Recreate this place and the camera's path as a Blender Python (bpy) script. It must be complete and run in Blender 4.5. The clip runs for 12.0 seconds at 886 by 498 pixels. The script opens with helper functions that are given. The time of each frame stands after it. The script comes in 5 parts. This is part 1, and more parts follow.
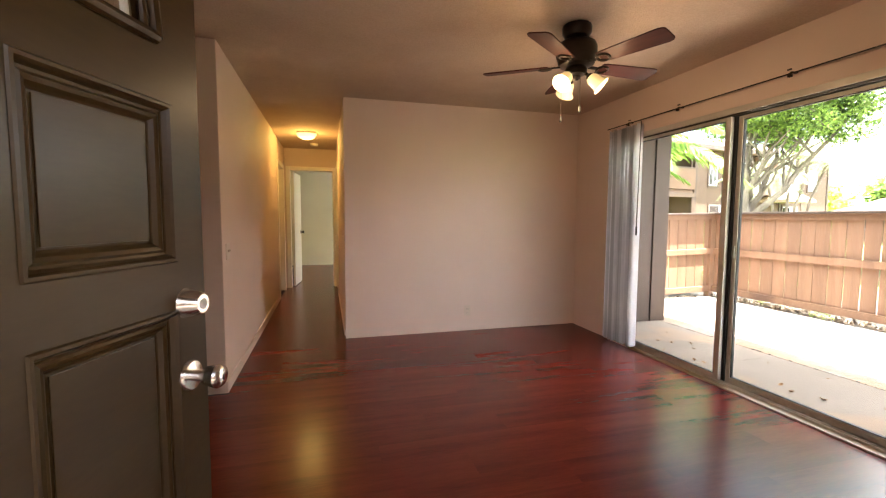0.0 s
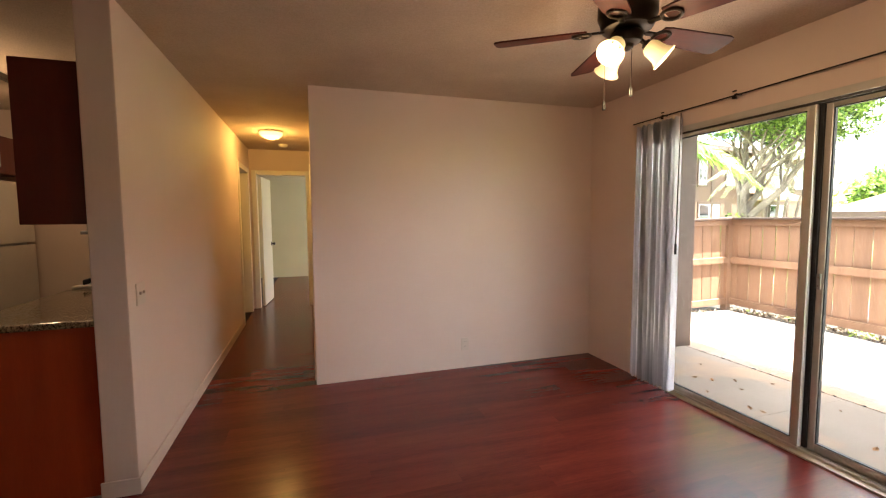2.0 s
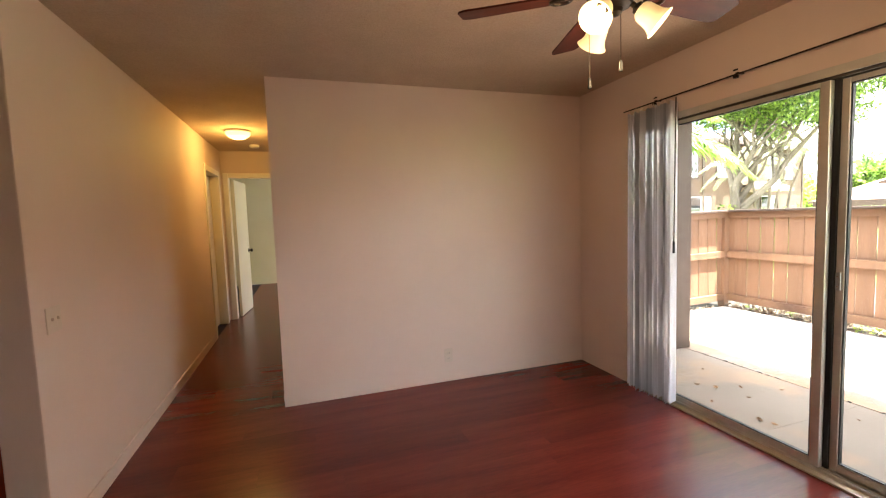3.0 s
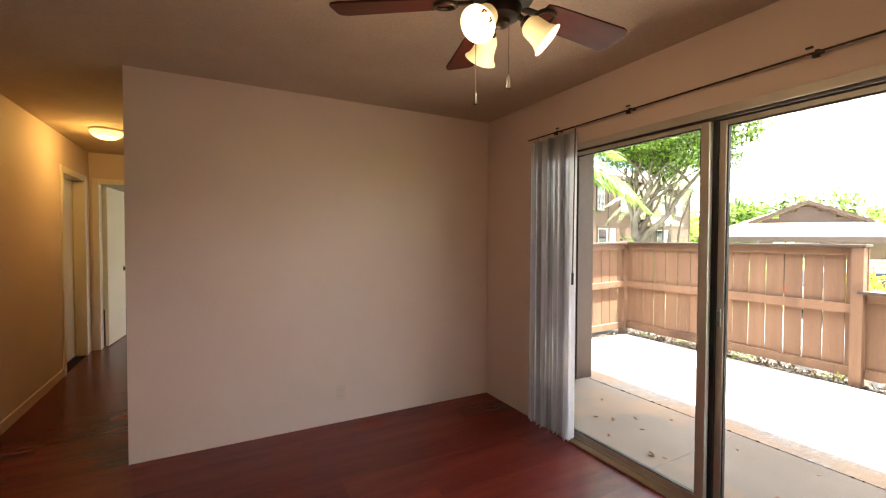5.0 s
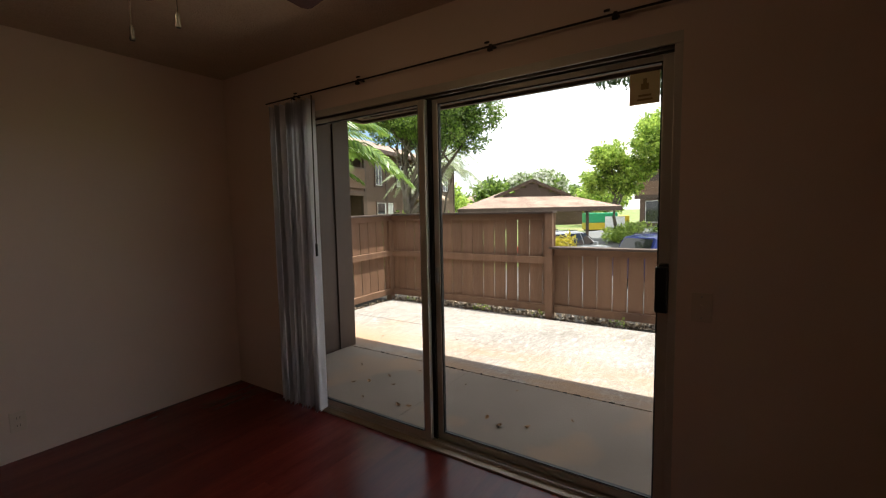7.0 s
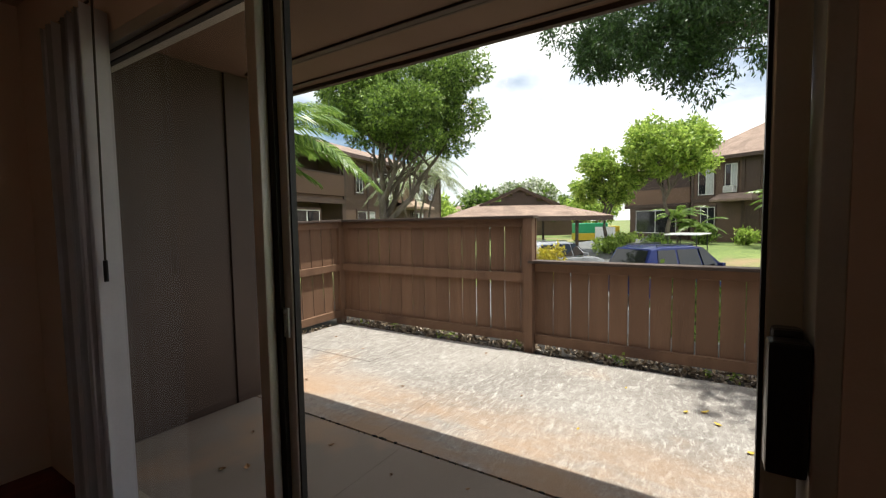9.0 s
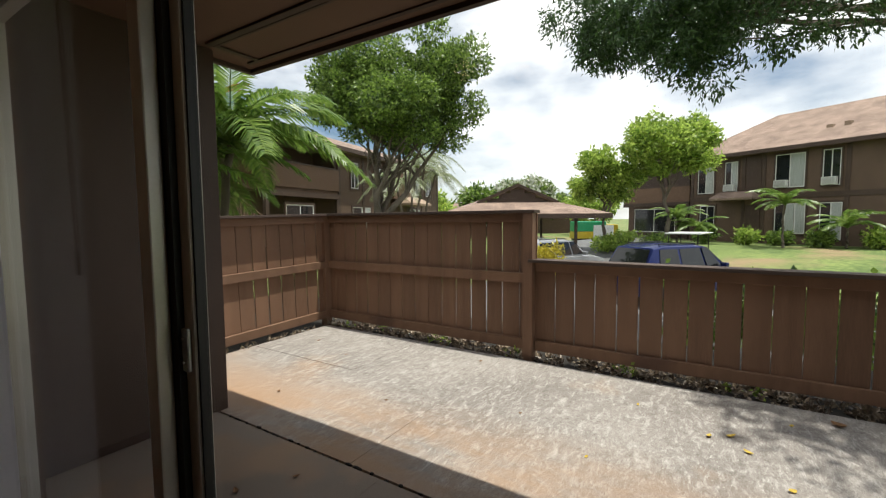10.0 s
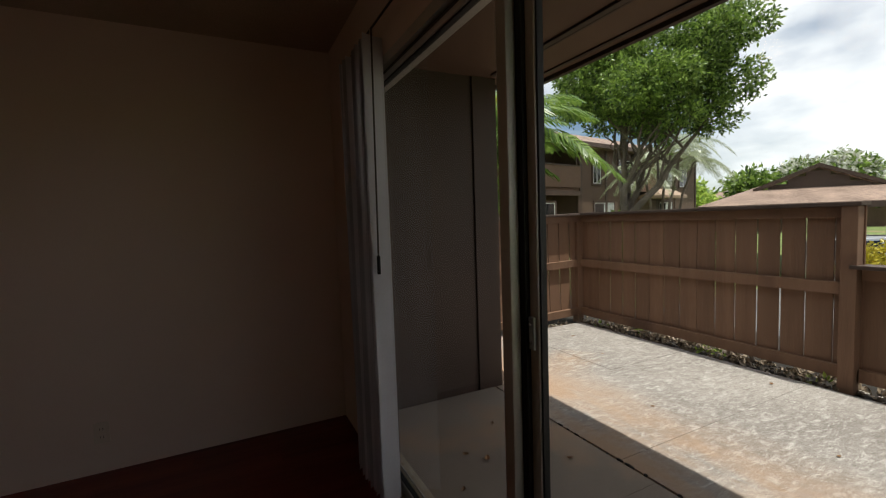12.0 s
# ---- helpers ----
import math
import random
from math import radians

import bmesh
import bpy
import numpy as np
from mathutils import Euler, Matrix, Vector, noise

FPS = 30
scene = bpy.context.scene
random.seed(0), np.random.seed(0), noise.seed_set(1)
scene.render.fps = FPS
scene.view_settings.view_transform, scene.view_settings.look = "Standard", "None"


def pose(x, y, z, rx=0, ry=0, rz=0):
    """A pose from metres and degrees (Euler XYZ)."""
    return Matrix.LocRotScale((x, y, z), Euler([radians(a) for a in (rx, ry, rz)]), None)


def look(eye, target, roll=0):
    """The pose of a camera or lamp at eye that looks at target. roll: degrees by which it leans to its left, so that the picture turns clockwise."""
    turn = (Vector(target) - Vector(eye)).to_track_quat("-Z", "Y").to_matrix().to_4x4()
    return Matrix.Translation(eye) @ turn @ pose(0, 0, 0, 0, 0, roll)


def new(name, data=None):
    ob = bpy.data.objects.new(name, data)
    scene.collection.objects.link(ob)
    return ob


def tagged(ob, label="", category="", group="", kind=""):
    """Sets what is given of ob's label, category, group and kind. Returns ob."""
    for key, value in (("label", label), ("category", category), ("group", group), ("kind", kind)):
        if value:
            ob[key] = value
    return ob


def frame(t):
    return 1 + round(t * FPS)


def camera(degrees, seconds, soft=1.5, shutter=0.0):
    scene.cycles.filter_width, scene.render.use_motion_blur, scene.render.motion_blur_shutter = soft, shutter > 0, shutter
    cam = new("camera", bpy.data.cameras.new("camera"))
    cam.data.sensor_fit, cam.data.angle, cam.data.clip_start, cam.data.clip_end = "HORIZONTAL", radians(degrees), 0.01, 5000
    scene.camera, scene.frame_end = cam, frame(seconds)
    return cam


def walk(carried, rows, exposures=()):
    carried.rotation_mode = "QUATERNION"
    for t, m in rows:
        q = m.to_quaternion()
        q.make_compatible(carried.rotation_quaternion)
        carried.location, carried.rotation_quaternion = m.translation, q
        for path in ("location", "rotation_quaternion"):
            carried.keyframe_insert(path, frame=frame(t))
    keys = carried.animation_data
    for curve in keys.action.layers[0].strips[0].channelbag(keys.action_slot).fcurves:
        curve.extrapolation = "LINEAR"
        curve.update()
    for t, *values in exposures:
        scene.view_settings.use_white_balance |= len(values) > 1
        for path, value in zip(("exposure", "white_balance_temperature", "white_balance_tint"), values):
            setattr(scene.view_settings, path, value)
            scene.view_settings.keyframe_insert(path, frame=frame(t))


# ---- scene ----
cam = camera(92.6, 12.0, soft=1.2)
PATH = [
    (0, (0.162, 0.136, 1.253), (0.689, 2.06, 1.105), 0.3),
    (0.5, (0.214, 0.344, 1.302), (0.727, 2.27, 1.131), -0.0),
    (1, (0.264, 0.533, 1.32), (0.751, 2.469, 1.192), 0.3),
    (1.5, (0.292, 0.764, 1.328), (0.805, 2.693, 1.202), 0.2),
    (2, (0.325, 0.946, 1.384), (0.918, 2.85, 1.237), -0.4),
    (2.5, (0.431, 1.084, 1.393), (1.056, 2.977, 1.231), -2.1),
    (4.5, (0.77, 1.404, 1.412), (1.42, 3.295, 1.356), 0.3),
    (5, (0.821, 1.361, 1.405), (1.766, 3.122, 1.354), 0.2),
    (5.5, (0.888, 1.322, 1.41), (2.119, 2.896, 1.348), -0.1),
    (6, (0.922, 1.258, 1.384), (2.358, 2.647, 1.291), -0.5),
    (6.5, (0.954, 1.225, 1.374), (2.508, 2.476, 1.235), -0.6),
    (7, (1.065, 1.208, 1.371), (2.724, 2.312, 1.198), -1.1),
    (7.2, (1.162, 1.219, 1.383), (2.843, 2.285, 1.194), -1.3),
    (8.8, (2.15, 1.483, 1.313), (3.85, 2.528, 1.173), -0.9),
    (9, (2.248, 1.51, 1.302), (3.933, 2.579, 1.177), -0.9),
    (9.5, (2.462, 1.595, 1.292), (4.154, 2.655, 1.164), -0.3),
    (10, (2.608, 1.675, 1.274), (4.3, 2.734, 1.136), -0.4),
    (10.5, (2.659, 1.725, 1.29), (4.294, 2.868, 1.137), -1.8),
    (11, (2.619, 1.727, 1.305), (4.106, 3.054, 1.148), -3.7),
    (11.5, (2.529, 1.684, 1.302), (3.776, 3.241, 1.161), -4.5),
    (12, (2.338, 1.676, 1.322), (3.234, 3.459, 1.188), -1.9),
]
EXPOSURE = [(0, 3.95), (2.5, 3.95), (4.5, 3.7), (5.0, 3.5), (5.5, 3.15), (6.0, 2.35), (6.5, 1.6), (7.0, 1.2), (7.5, 0.95), (8.8, 0.7), (9.5, 0.52), (10.5, 0.2), (12, 0.2)]
walk(cam, [(t, look(eye, target, roll)) for t, eye, target, roll in PATH], EXPOSURE)

# ---------- sky and sun ----------
SUN_TO = Vector((0.09, -0.22, 1.0)).normalized()
world = bpy.data.worlds.new("sky")
scene.world = world
world.use_nodes = True
wn, wl = world.node_tree.nodes, world.node_tree.links
sky = wn.new("ShaderNodeTexSky")
sky.sky_type, sky.sun_disc = "NISHITA", False
sky.sun_elevation = math.asin(SUN_TO.z)
sky.sun_rotation = math.atan2(SUN_TO.x, SUN_TO.y)
tc = wn.new("ShaderNodeTexCoord")
stretch = wn.new("ShaderNodeMapping")
stretch.inputs["Scale"].default_value = (1.0, 1.0, 2.6)
cloud = wn.new("ShaderNodeTexNoise")
cloud.inputs["Scale"].default_value, cloud.inputs["Detail"].default_value = 2.0, 7
ramp = wn.new("ShaderNodeValToRGB")
ramp.color_ramp.elements[0].position, ramp.color_ramp.elements[1].position = 0.36, 0.54
shade = wn.new("ShaderNodeTexNoise")
shade.inputs["Scale"].default_value, shade.inputs["Detail"].default_value = 3.6, 5
grey = wn.new("ShaderNodeValToRGB")
grey.color_ramp.elements[0].position, grey.color_ramp.elements[1].position = 0.30, 0.52
grey.color_ramp.elements[0].color, grey.color_ramp.elements[1].color = (10.2, 10.5, 11.0, 1), (12.8, 12.5, 12.6, 1)
mixsky = wn.new("ShaderNodeMix")
mixsky.data_type = "RGBA"
wl.new(tc.outputs["Generated"], stretch.inputs["Vector"])
wl.new(stretch.outputs["Vector"], cloud.inputs["Vector"])
wl.new(stretch.outputs["Vector"], shade.inputs["Vector"])
wl.new(cloud.outputs["Fac"], ramp.inputs["Fac"])
wl.new(shade.outputs["Fac"], grey.inputs["Fac"])
wl.new(ramp.outputs["Color"], mixsky.inputs["Factor"])
wl.new(sky.outputs["Color"], mixsky.inputs["A"])
wl.new(grey.outputs["Color"], mixsky.inputs["B"])
wl.new(mixsky.outputs["Result"], wn["Background"].inputs["Color"])
wn["Background"].inputs["Strength"].default_value = 0.095

sun = new("sun", bpy.data.lights.new("sun", "SUN"))
sun.data.energy, sun.data.angle, sun.data.color = 4.8, radians(0.6), (1.0, 0.95, 0.87)
sun.matrix_world = look((0, 0, 20), (0 - SUN_TO.x, 0 - SUN_TO.y, 20 - SUN_TO.z))


def bulb(name, place, watts, colour, radius=0.03):
    ob = new(name, bpy.data.lights.new(name, "POINT"))
    ob.data.energy, ob.data.color, ob.data.shadow_soft_size = watts, colour, radius
    ob.location = place
    return ob


WARM = (1.0, 0.68, 0.37)
FAN = Vector((1.675, 2.54, 2.44))
SHADE_TURNS = (205, 325, 85)
for turn in SHADE_TURNS:
    a = radians(turn)
    bulb("fan_bulb", FAN + Vector((0.165 * math.cos(a), 0.165 * math.sin(a), -0.440)), 0.40, WARM, 0.05)
bulb("hall_bulb", (-0.10, 6.53, 2.29), 1.2, (1.0, 0.60, 0.15), 0.08)
for y in (4.33, 4.72, 5.12):
    bulb("track_bulb", (-1.72, y, 2.10), 0.34, WARM, 0.03)

# Added fill lamp at the unseen bedroom window opening, to brighten the bedroom.
bedroom_fill = new("bedroom_fill_light", bpy.data.lights.new("bedroom_fill_light", "AREA"))
bedroom_fill.data.shape, bedroom_fill.data.size, bedroom_fill.data.size_y, bedroom_fill.data.energy = "RECTANGLE", 1.55, 2.35, 3.2
bedroom_fill.matrix_world = look((3.05, 10.0, 1.3), (0.0, 10.0, 1.2))

# ---------- materials ----------


def mat(name, a, b=None, rough=0.6, scale=8.0, fine=120.0, bump=0.1, metal=0.0, stretch=(1, 1, 1), vary=0.0, spots=None, fine_amount=0.25, lo=0.35, hi=0.65, gloss=0.5, bump_scale=None, depth=0.004):
    """Two colours mixed by a broad and a fine noise, with a fine relief. vary: piece to piece. spots: a third colour in patches."""
    m = bpy.data.materials.new(name)
    m.use_nodes = True
    n, l = m.node_tree.nodes, m.node_tree.links
    p = n["Principled BSDF"]
    b = b or tuple(c * 0.8 for c in a)
    co = n.new("ShaderNodeTexCoord")
    mp = n.new("ShaderNodeMapping")
    mp.inputs["Scale"].default_value = stretch
    l.new(co.outputs["Object"], mp.inputs["Vector"])
    broad = n.new("ShaderNodeTexNoise")
    broad.inputs["Scale"].default_value, broad.inputs["Detail"].default_value = scale, 5
    small = n.new("ShaderNodeTexNoise")
    small.inputs["Scale"].default_value, small.inputs["Detail"].default_value = fine, 3
    vec = mp.outputs["Vector"]
    if vary:
        info = n.new("ShaderNodeObjectInfo")
        shift = n.new("ShaderNodeVectorMath")
        shift.operation = "MULTIPLY_ADD"
        shift.inputs[1].default_value = (37, 53, 71)
        l.new(info.outputs["Random"], shift.inputs[0])
        l.new(vec, shift.inputs[2])
        vec = shift.outputs[0]
    l.new(vec, broad.inputs["Vector"])
    l.new(vec, small.inputs["Vector"])
    both = n.new("ShaderNodeMix")
    both.inputs["Factor"].default_value = fine_amount
    l.new(broad.outputs["Fac"], both.inputs["A"])
    l.new(small.outputs["Fac"], both.inputs["B"])
    rp = n.new("ShaderNodeValToRGB")
    rp.color_ramp.elements[0].position, rp.color_ramp.elements[1].position = lo, hi
    rp.color_ramp.elements[0].color, rp.color_ramp.elements[1].color = (*a, 1), (*b, 1)
    l.new(both.outputs["Result"], rp.inputs["Fac"])
    out = rp.outputs["Color"]
    if spots:
        colour, size, start = spots
        sp = n.new("ShaderNodeTexNoise")
        sp.inputs["Scale"].default_value, sp.inputs["Detail"].default_value = size, 4
        l.new(co.outputs["Object"], sp.inputs["Vector"])
        sr = n.new("ShaderNodeValToRGB")
        sr.color_ramp.elements[0].position, sr.color_ramp.elements[1].position = start, start + 0.12
        l.new(sp.outputs["Fac"], sr.inputs["Fac"])
        mx = n.new("ShaderNodeMix")
        mx.data_type = "RGBA"
        mx.inputs["B"].default_value = (*colour, 1)
        l.new(sr.outputs["Color"], mx.inputs["Factor"])
        l.new(out, mx.inputs["A"])
        out = mx.outputs["Result"]
    if vary:
        hs = n.new("ShaderNodeHueSaturation")
        mr = n.new("ShaderNodeMapRange")
        mr.inputs["To Min"].default_value, mr.inputs["To Max"].default_value = 1 - vary, 1 + vary
        l.new(info.outputs["Random"], mr.inputs["Value"])
        l.new(mr.outputs["Result"], hs.inputs["Value"])
        l.new(out, hs.inputs["Color"])
        out = hs.outputs["Color"]
    l.new(out, p.inputs["Base Color"])
    p.inputs["Roughness"].default_value, p.inputs["Metallic"].default_value = rough, metal
    p.inputs["Specular IOR Level"].default_value = gloss
    if bump:
        bp = n.new("ShaderNodeBump")
        bp.inputs["Strength"].default_value, bp.inputs["Distance"].default_value = bump, depth
        if bump_scale:
            bn = n.new("ShaderNodeTexNoise")
            bn.inputs["Scale"].default_value, bn.inputs["Detail"].default_value = bump_scale, 3
            l.new(co.outputs["Object"], bn.inputs["Vector"])
            l.new(bn.outputs["Fac"], bp.inputs["Height"])
        else:
            l.new(both.outputs["Result"], bp.inputs["Height"])
        l.new(bp.outputs["Normal"], p.inputs["Normal"])
    return m


def glow(name, colour, strength, under=(0.9, 0.85, 0.75)):
    m = bpy.data.materials.new(name)
    m.use_nodes = True
    p = m.node_tree.nodes["Principled BSDF"]
    p.inputs["Base Color"].default_value = (*under, 1)
    p.inputs["Emission Color"].default_value, p.inputs["Emission Strength"].default_value = (*colour, 1), strength
    p.inputs["Roughness"].default_value = 0.35
    return m


def pane_material(name, tint, strength=1.0):
    m = bpy.data.materials.new(name)
    m.use_nodes = True
    n, l = m.node_tree.nodes, m.node_tree.links
    clear, shine, mx, fr = n.new("ShaderNodeBsdfTransparent"), n.new("ShaderNodeBsdfGlossy"), n.new("ShaderNodeMixShader"), n.new("ShaderNodeLayerWeight")
    clear.inputs["Color"].default_value = (*tint, 1)
    shine.inputs["Roughness"].default_value = 0.01
    fr.inputs["Blend"].default_value = 0.5
    rise = n.new("ShaderNodeMath")
    rise.operation = "POWER"
    rise.inputs[1].default_value = 5.0
    l.new(fr.outputs["Facing"], rise.inputs[0])
    amount = n.new("ShaderNodeMapRange")
    amount.inputs["To Min"].default_value, amount.inputs["To Max"].default_value = 0.005, 0.5
    l.new(rise.outputs["Value"], amount.inputs["Value"])
    l.new(amount.outputs["Result"], mx.inputs["Fac"])
    l.new(clear.outputs["BSDF"], mx.inputs[1])
    l.new(shine.outputs["BSDF"], mx.inputs[2])
    l.new(mx.outputs["Shader"], n["Material Output"].inputs["Surface"])
    return m


M_WALL = mat("cream_wall_paint", (0.665, 0.532, 0.458), (0.695, 0.562, 0.488), 0.65, 2.0, 220, 0.10, fine_amount=0.4, bump_scale=260)
M_CEIL = mat("textured_ceiling", (0.50, 0.385, 0.290), (0.60, 0.475, 0.365), 0.9, 3.0, 90, 1.0, fine_amount=0.5, bump_scale=120, depth=0.010)
M_TRIM = mat("white_gloss_trim", (0.76, 0.70, 0.60), (0.80, 0.74, 0.65), 0.4, 3.0, 80, 0.05)
M_PLANK = mat("cherry_laminate", (0.090, 0.0120, 0.0090), (0.185, 0.0270, 0.0180), 0.24, 2.2, 26, 0.0, stretch=(0.6, 5.0, 1.0), vary=0.12, lo=0.3, hi=0.7, gloss=0.30, fine_amount=0.3)
M_GROUT = mat("dark_joint", (0.02, 0.006, 0.005), rough=0.7)
M_TILE = mat("slate_vinyl_tile", (0.020, 0.019, 0.018), (0.045, 0.042, 0.038), 0.35, 5.0, 60, 0.06, vary=0.12)
M_DOOR = mat("dark_brown_gloss_paint", (0.034, 0.0185, 0.0066), (0.052, 0.0295, 0.0110), 0.30, 3.0, 60, 0.30, stretch=(0.35, 1, 1.6), gloss=0.20)
M_DOORIN = mat("weatherstrip_white", (0.75, 0.72, 0.66), rough=0.5)
M_CHROME = mat("satin_chrome", (0.72, 0.70, 0.68), (0.66, 0.65, 0.63), 0.22, 9, 200, 0.02, metal=1.0)
M_BRONZE = mat("oil_bronze_metal", (0.018, 0.013, 0.010), (0.03, 0.020, 0.014), 0.35, 9, 100, 0.03, metal=0.6)
M_BLADE = mat("dark_cherry_blade", (0.040, 0.0085, 0.006), (0.070, 0.015, 0.010), 0.50, 3.0, 40, 0.02, stretch=(1, 8, 1), gloss=0.2)
M_SHADE = glow("frosted_glass_shade", (1.0, 0.66, 0.24), 0.036, (0.9, 0.8, 0.6))
M_BULB = glow("lit_bulb", (1.0, 0.78, 0.40), 0.35)
M_DOME = glow("lit_dome_glass", (1.0, 0.78, 0.26), 0.15)
M_TRACKSHADE = glow("lit_track_glass", (1.0, 0.82, 0.5), 0.14)
M_ALU = mat("mill_aluminium", (0.50, 0.47, 0.42), (0.58, 0.55, 0.50), 0.36, 6, 150, 0.04, metal=0.35)
M_SILL = mat("tan_anodised_sill", (0.42, 0.335, 0.24), (0.50, 0.41, 0.30), 0.45, 5, 120, 0.05, metal=0.2)
M_ALUDARK = mat("bronze_track", (0.06, 0.05, 0.04), (0.10, 0.085, 0.07), 0.45, 6, 150, 0.04, metal=0.5)
M_GASKET = mat("black_rubber", (0.008, 0.008, 0.008), rough=0.5)
M_GLASS = pane_material("window_glass", (0.93, 0.95, 0.94))
M_VANE = mat("pale_grey_vinyl_vane", (0.70, 0.685, 0.71), (0.78, 0.765, 0.79), 0.35, 4, 80, 0.05, vary=0.30)


def let_light_through(m, share):
    """Thin vinyl: part of the light that falls on the far side comes through."""
    n, l = m.node_tree.nodes, m.node_tree.links
    p = n["Principled BSDF"]
    tr, mx = n.new("ShaderNodeBsdfTranslucent"), n.new("ShaderNodeMixShader")
    l.new(p.inputs["Base Color"].links[0].from_socket, tr.inputs["Color"])
    mx.inputs["Fac"].default_value = share
    l.new(p.outputs["BSDF"], mx.inputs[1])
    l.new(tr.outputs["BSDF"], mx.inputs[2])
    l.new(mx.outputs["Shader"], n["Material Output"].inputs["Surface"])


let_light_through(M_VANE, 0.5)
M_PLATE = mat("ivory_plastic", (0.60, 0.50, 0.41), (0.64, 0.54, 0.45), 0.35, 9, 60, 0.0)
M_BLACK = mat("black_plastic", (0.006, 0.006, 0.006), (0.010, 0.010, 0.010), 0.35, 9, 60, 0.02)
M_STICK = mat("yellowed_sticker", (0.72, 0.62, 0.32), (0.78, 0.70, 0.42), 0.6, 12, 90, 0.0)
M_STICKINK = mat("sticker_ink", (0.36, 0.26, 0.10), rough=0.6)
M_CAB = mat("cherry_cabinet_veneer", (0.36, 0.052, 0.015), (0.46, 0.074, 0.022), 0.32, 2.2, 24, 0.03, stretch=(6, 6, 0.6))
M_CABDARK = mat("dark_cherry_cabinet", (0.085, 0.013, 0.009), (0.12, 0.020, 0.012), 0.30, 2.2, 24, 0.03, stretch=(6, 6, 0.6))
M_STONE = mat("speckled_granite", (0.030, 0.020, 0.013), (0.36, 0.28, 0.18), 0.12, 75, 190, 0.0, fine_amount=0.4, lo=0.40, hi=0.60)
M_FRIDGE = mat("white_enamel", (0.66, 0.62, 0.55), (0.70, 0.66, 0.59), 0.30, 4, 200, 0.03)
M_STEEL = mat("grey_steel", (0.35, 0.36, 0.37), (0.42, 0.43, 0.44), 0.35, 8, 120, 0.02, metal=0.8)
M_IRON = mat("black_cast_iron", (0.010, 0.010, 0.010), (0.02, 0.02, 0.02), 0.55, 20, 120, 0.1)
M_INNER = mat("bedroom_wall_paint", (0.72, 0.66, 0.50), (0.76, 0.70, 0.54), 0.7, 2.0, 200, 0.05)

M_STUCCO = mat("brown_siding_paint", (0.100, 0.061, 0.042), (0.128, 0.080, 0.055), 0.75, 1.5, 70, 0.25, spots=((0.09, 0.055, 0.036), 0.9, 0.62))
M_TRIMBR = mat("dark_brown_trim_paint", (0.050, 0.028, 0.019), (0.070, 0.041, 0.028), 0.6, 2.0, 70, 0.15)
M_SOFFIT = mat("brown_soffit_paint", (0.130, 0.073, 0.045), (0.158, 0.090, 0.056), 0.7, 1.5, 60, 0.12)
M_BOARD = mat("brown_stained_board", (0.158, 0.085, 0.050), (0.236, 0.130, 0.078), 0.7, 2.5, 45, 0.35, stretch=(4, 4, 0.35), vary=0.12, fine_amount=0.45, spots=((0.11, 0.056, 0.036), 1.6, 0.56))
M_CAP = mat("dark_fence_cap", (0.050, 0.031, 0.024), (0.085, 0.055, 0.042), 0.65, 3.0, 50, 0.2, stretch=(1, 1, 1))
M_CONC = mat("weathered_concrete", (0.175, 0.152, 0.138), (0.35, 0.315, 0.288), 0.85, 0.8, 42, 0.8, spots=((0.36, 0.245, 0.165), 0.7, 0.60), fine_amount=0.28, lo=0.30, hi=0.66)


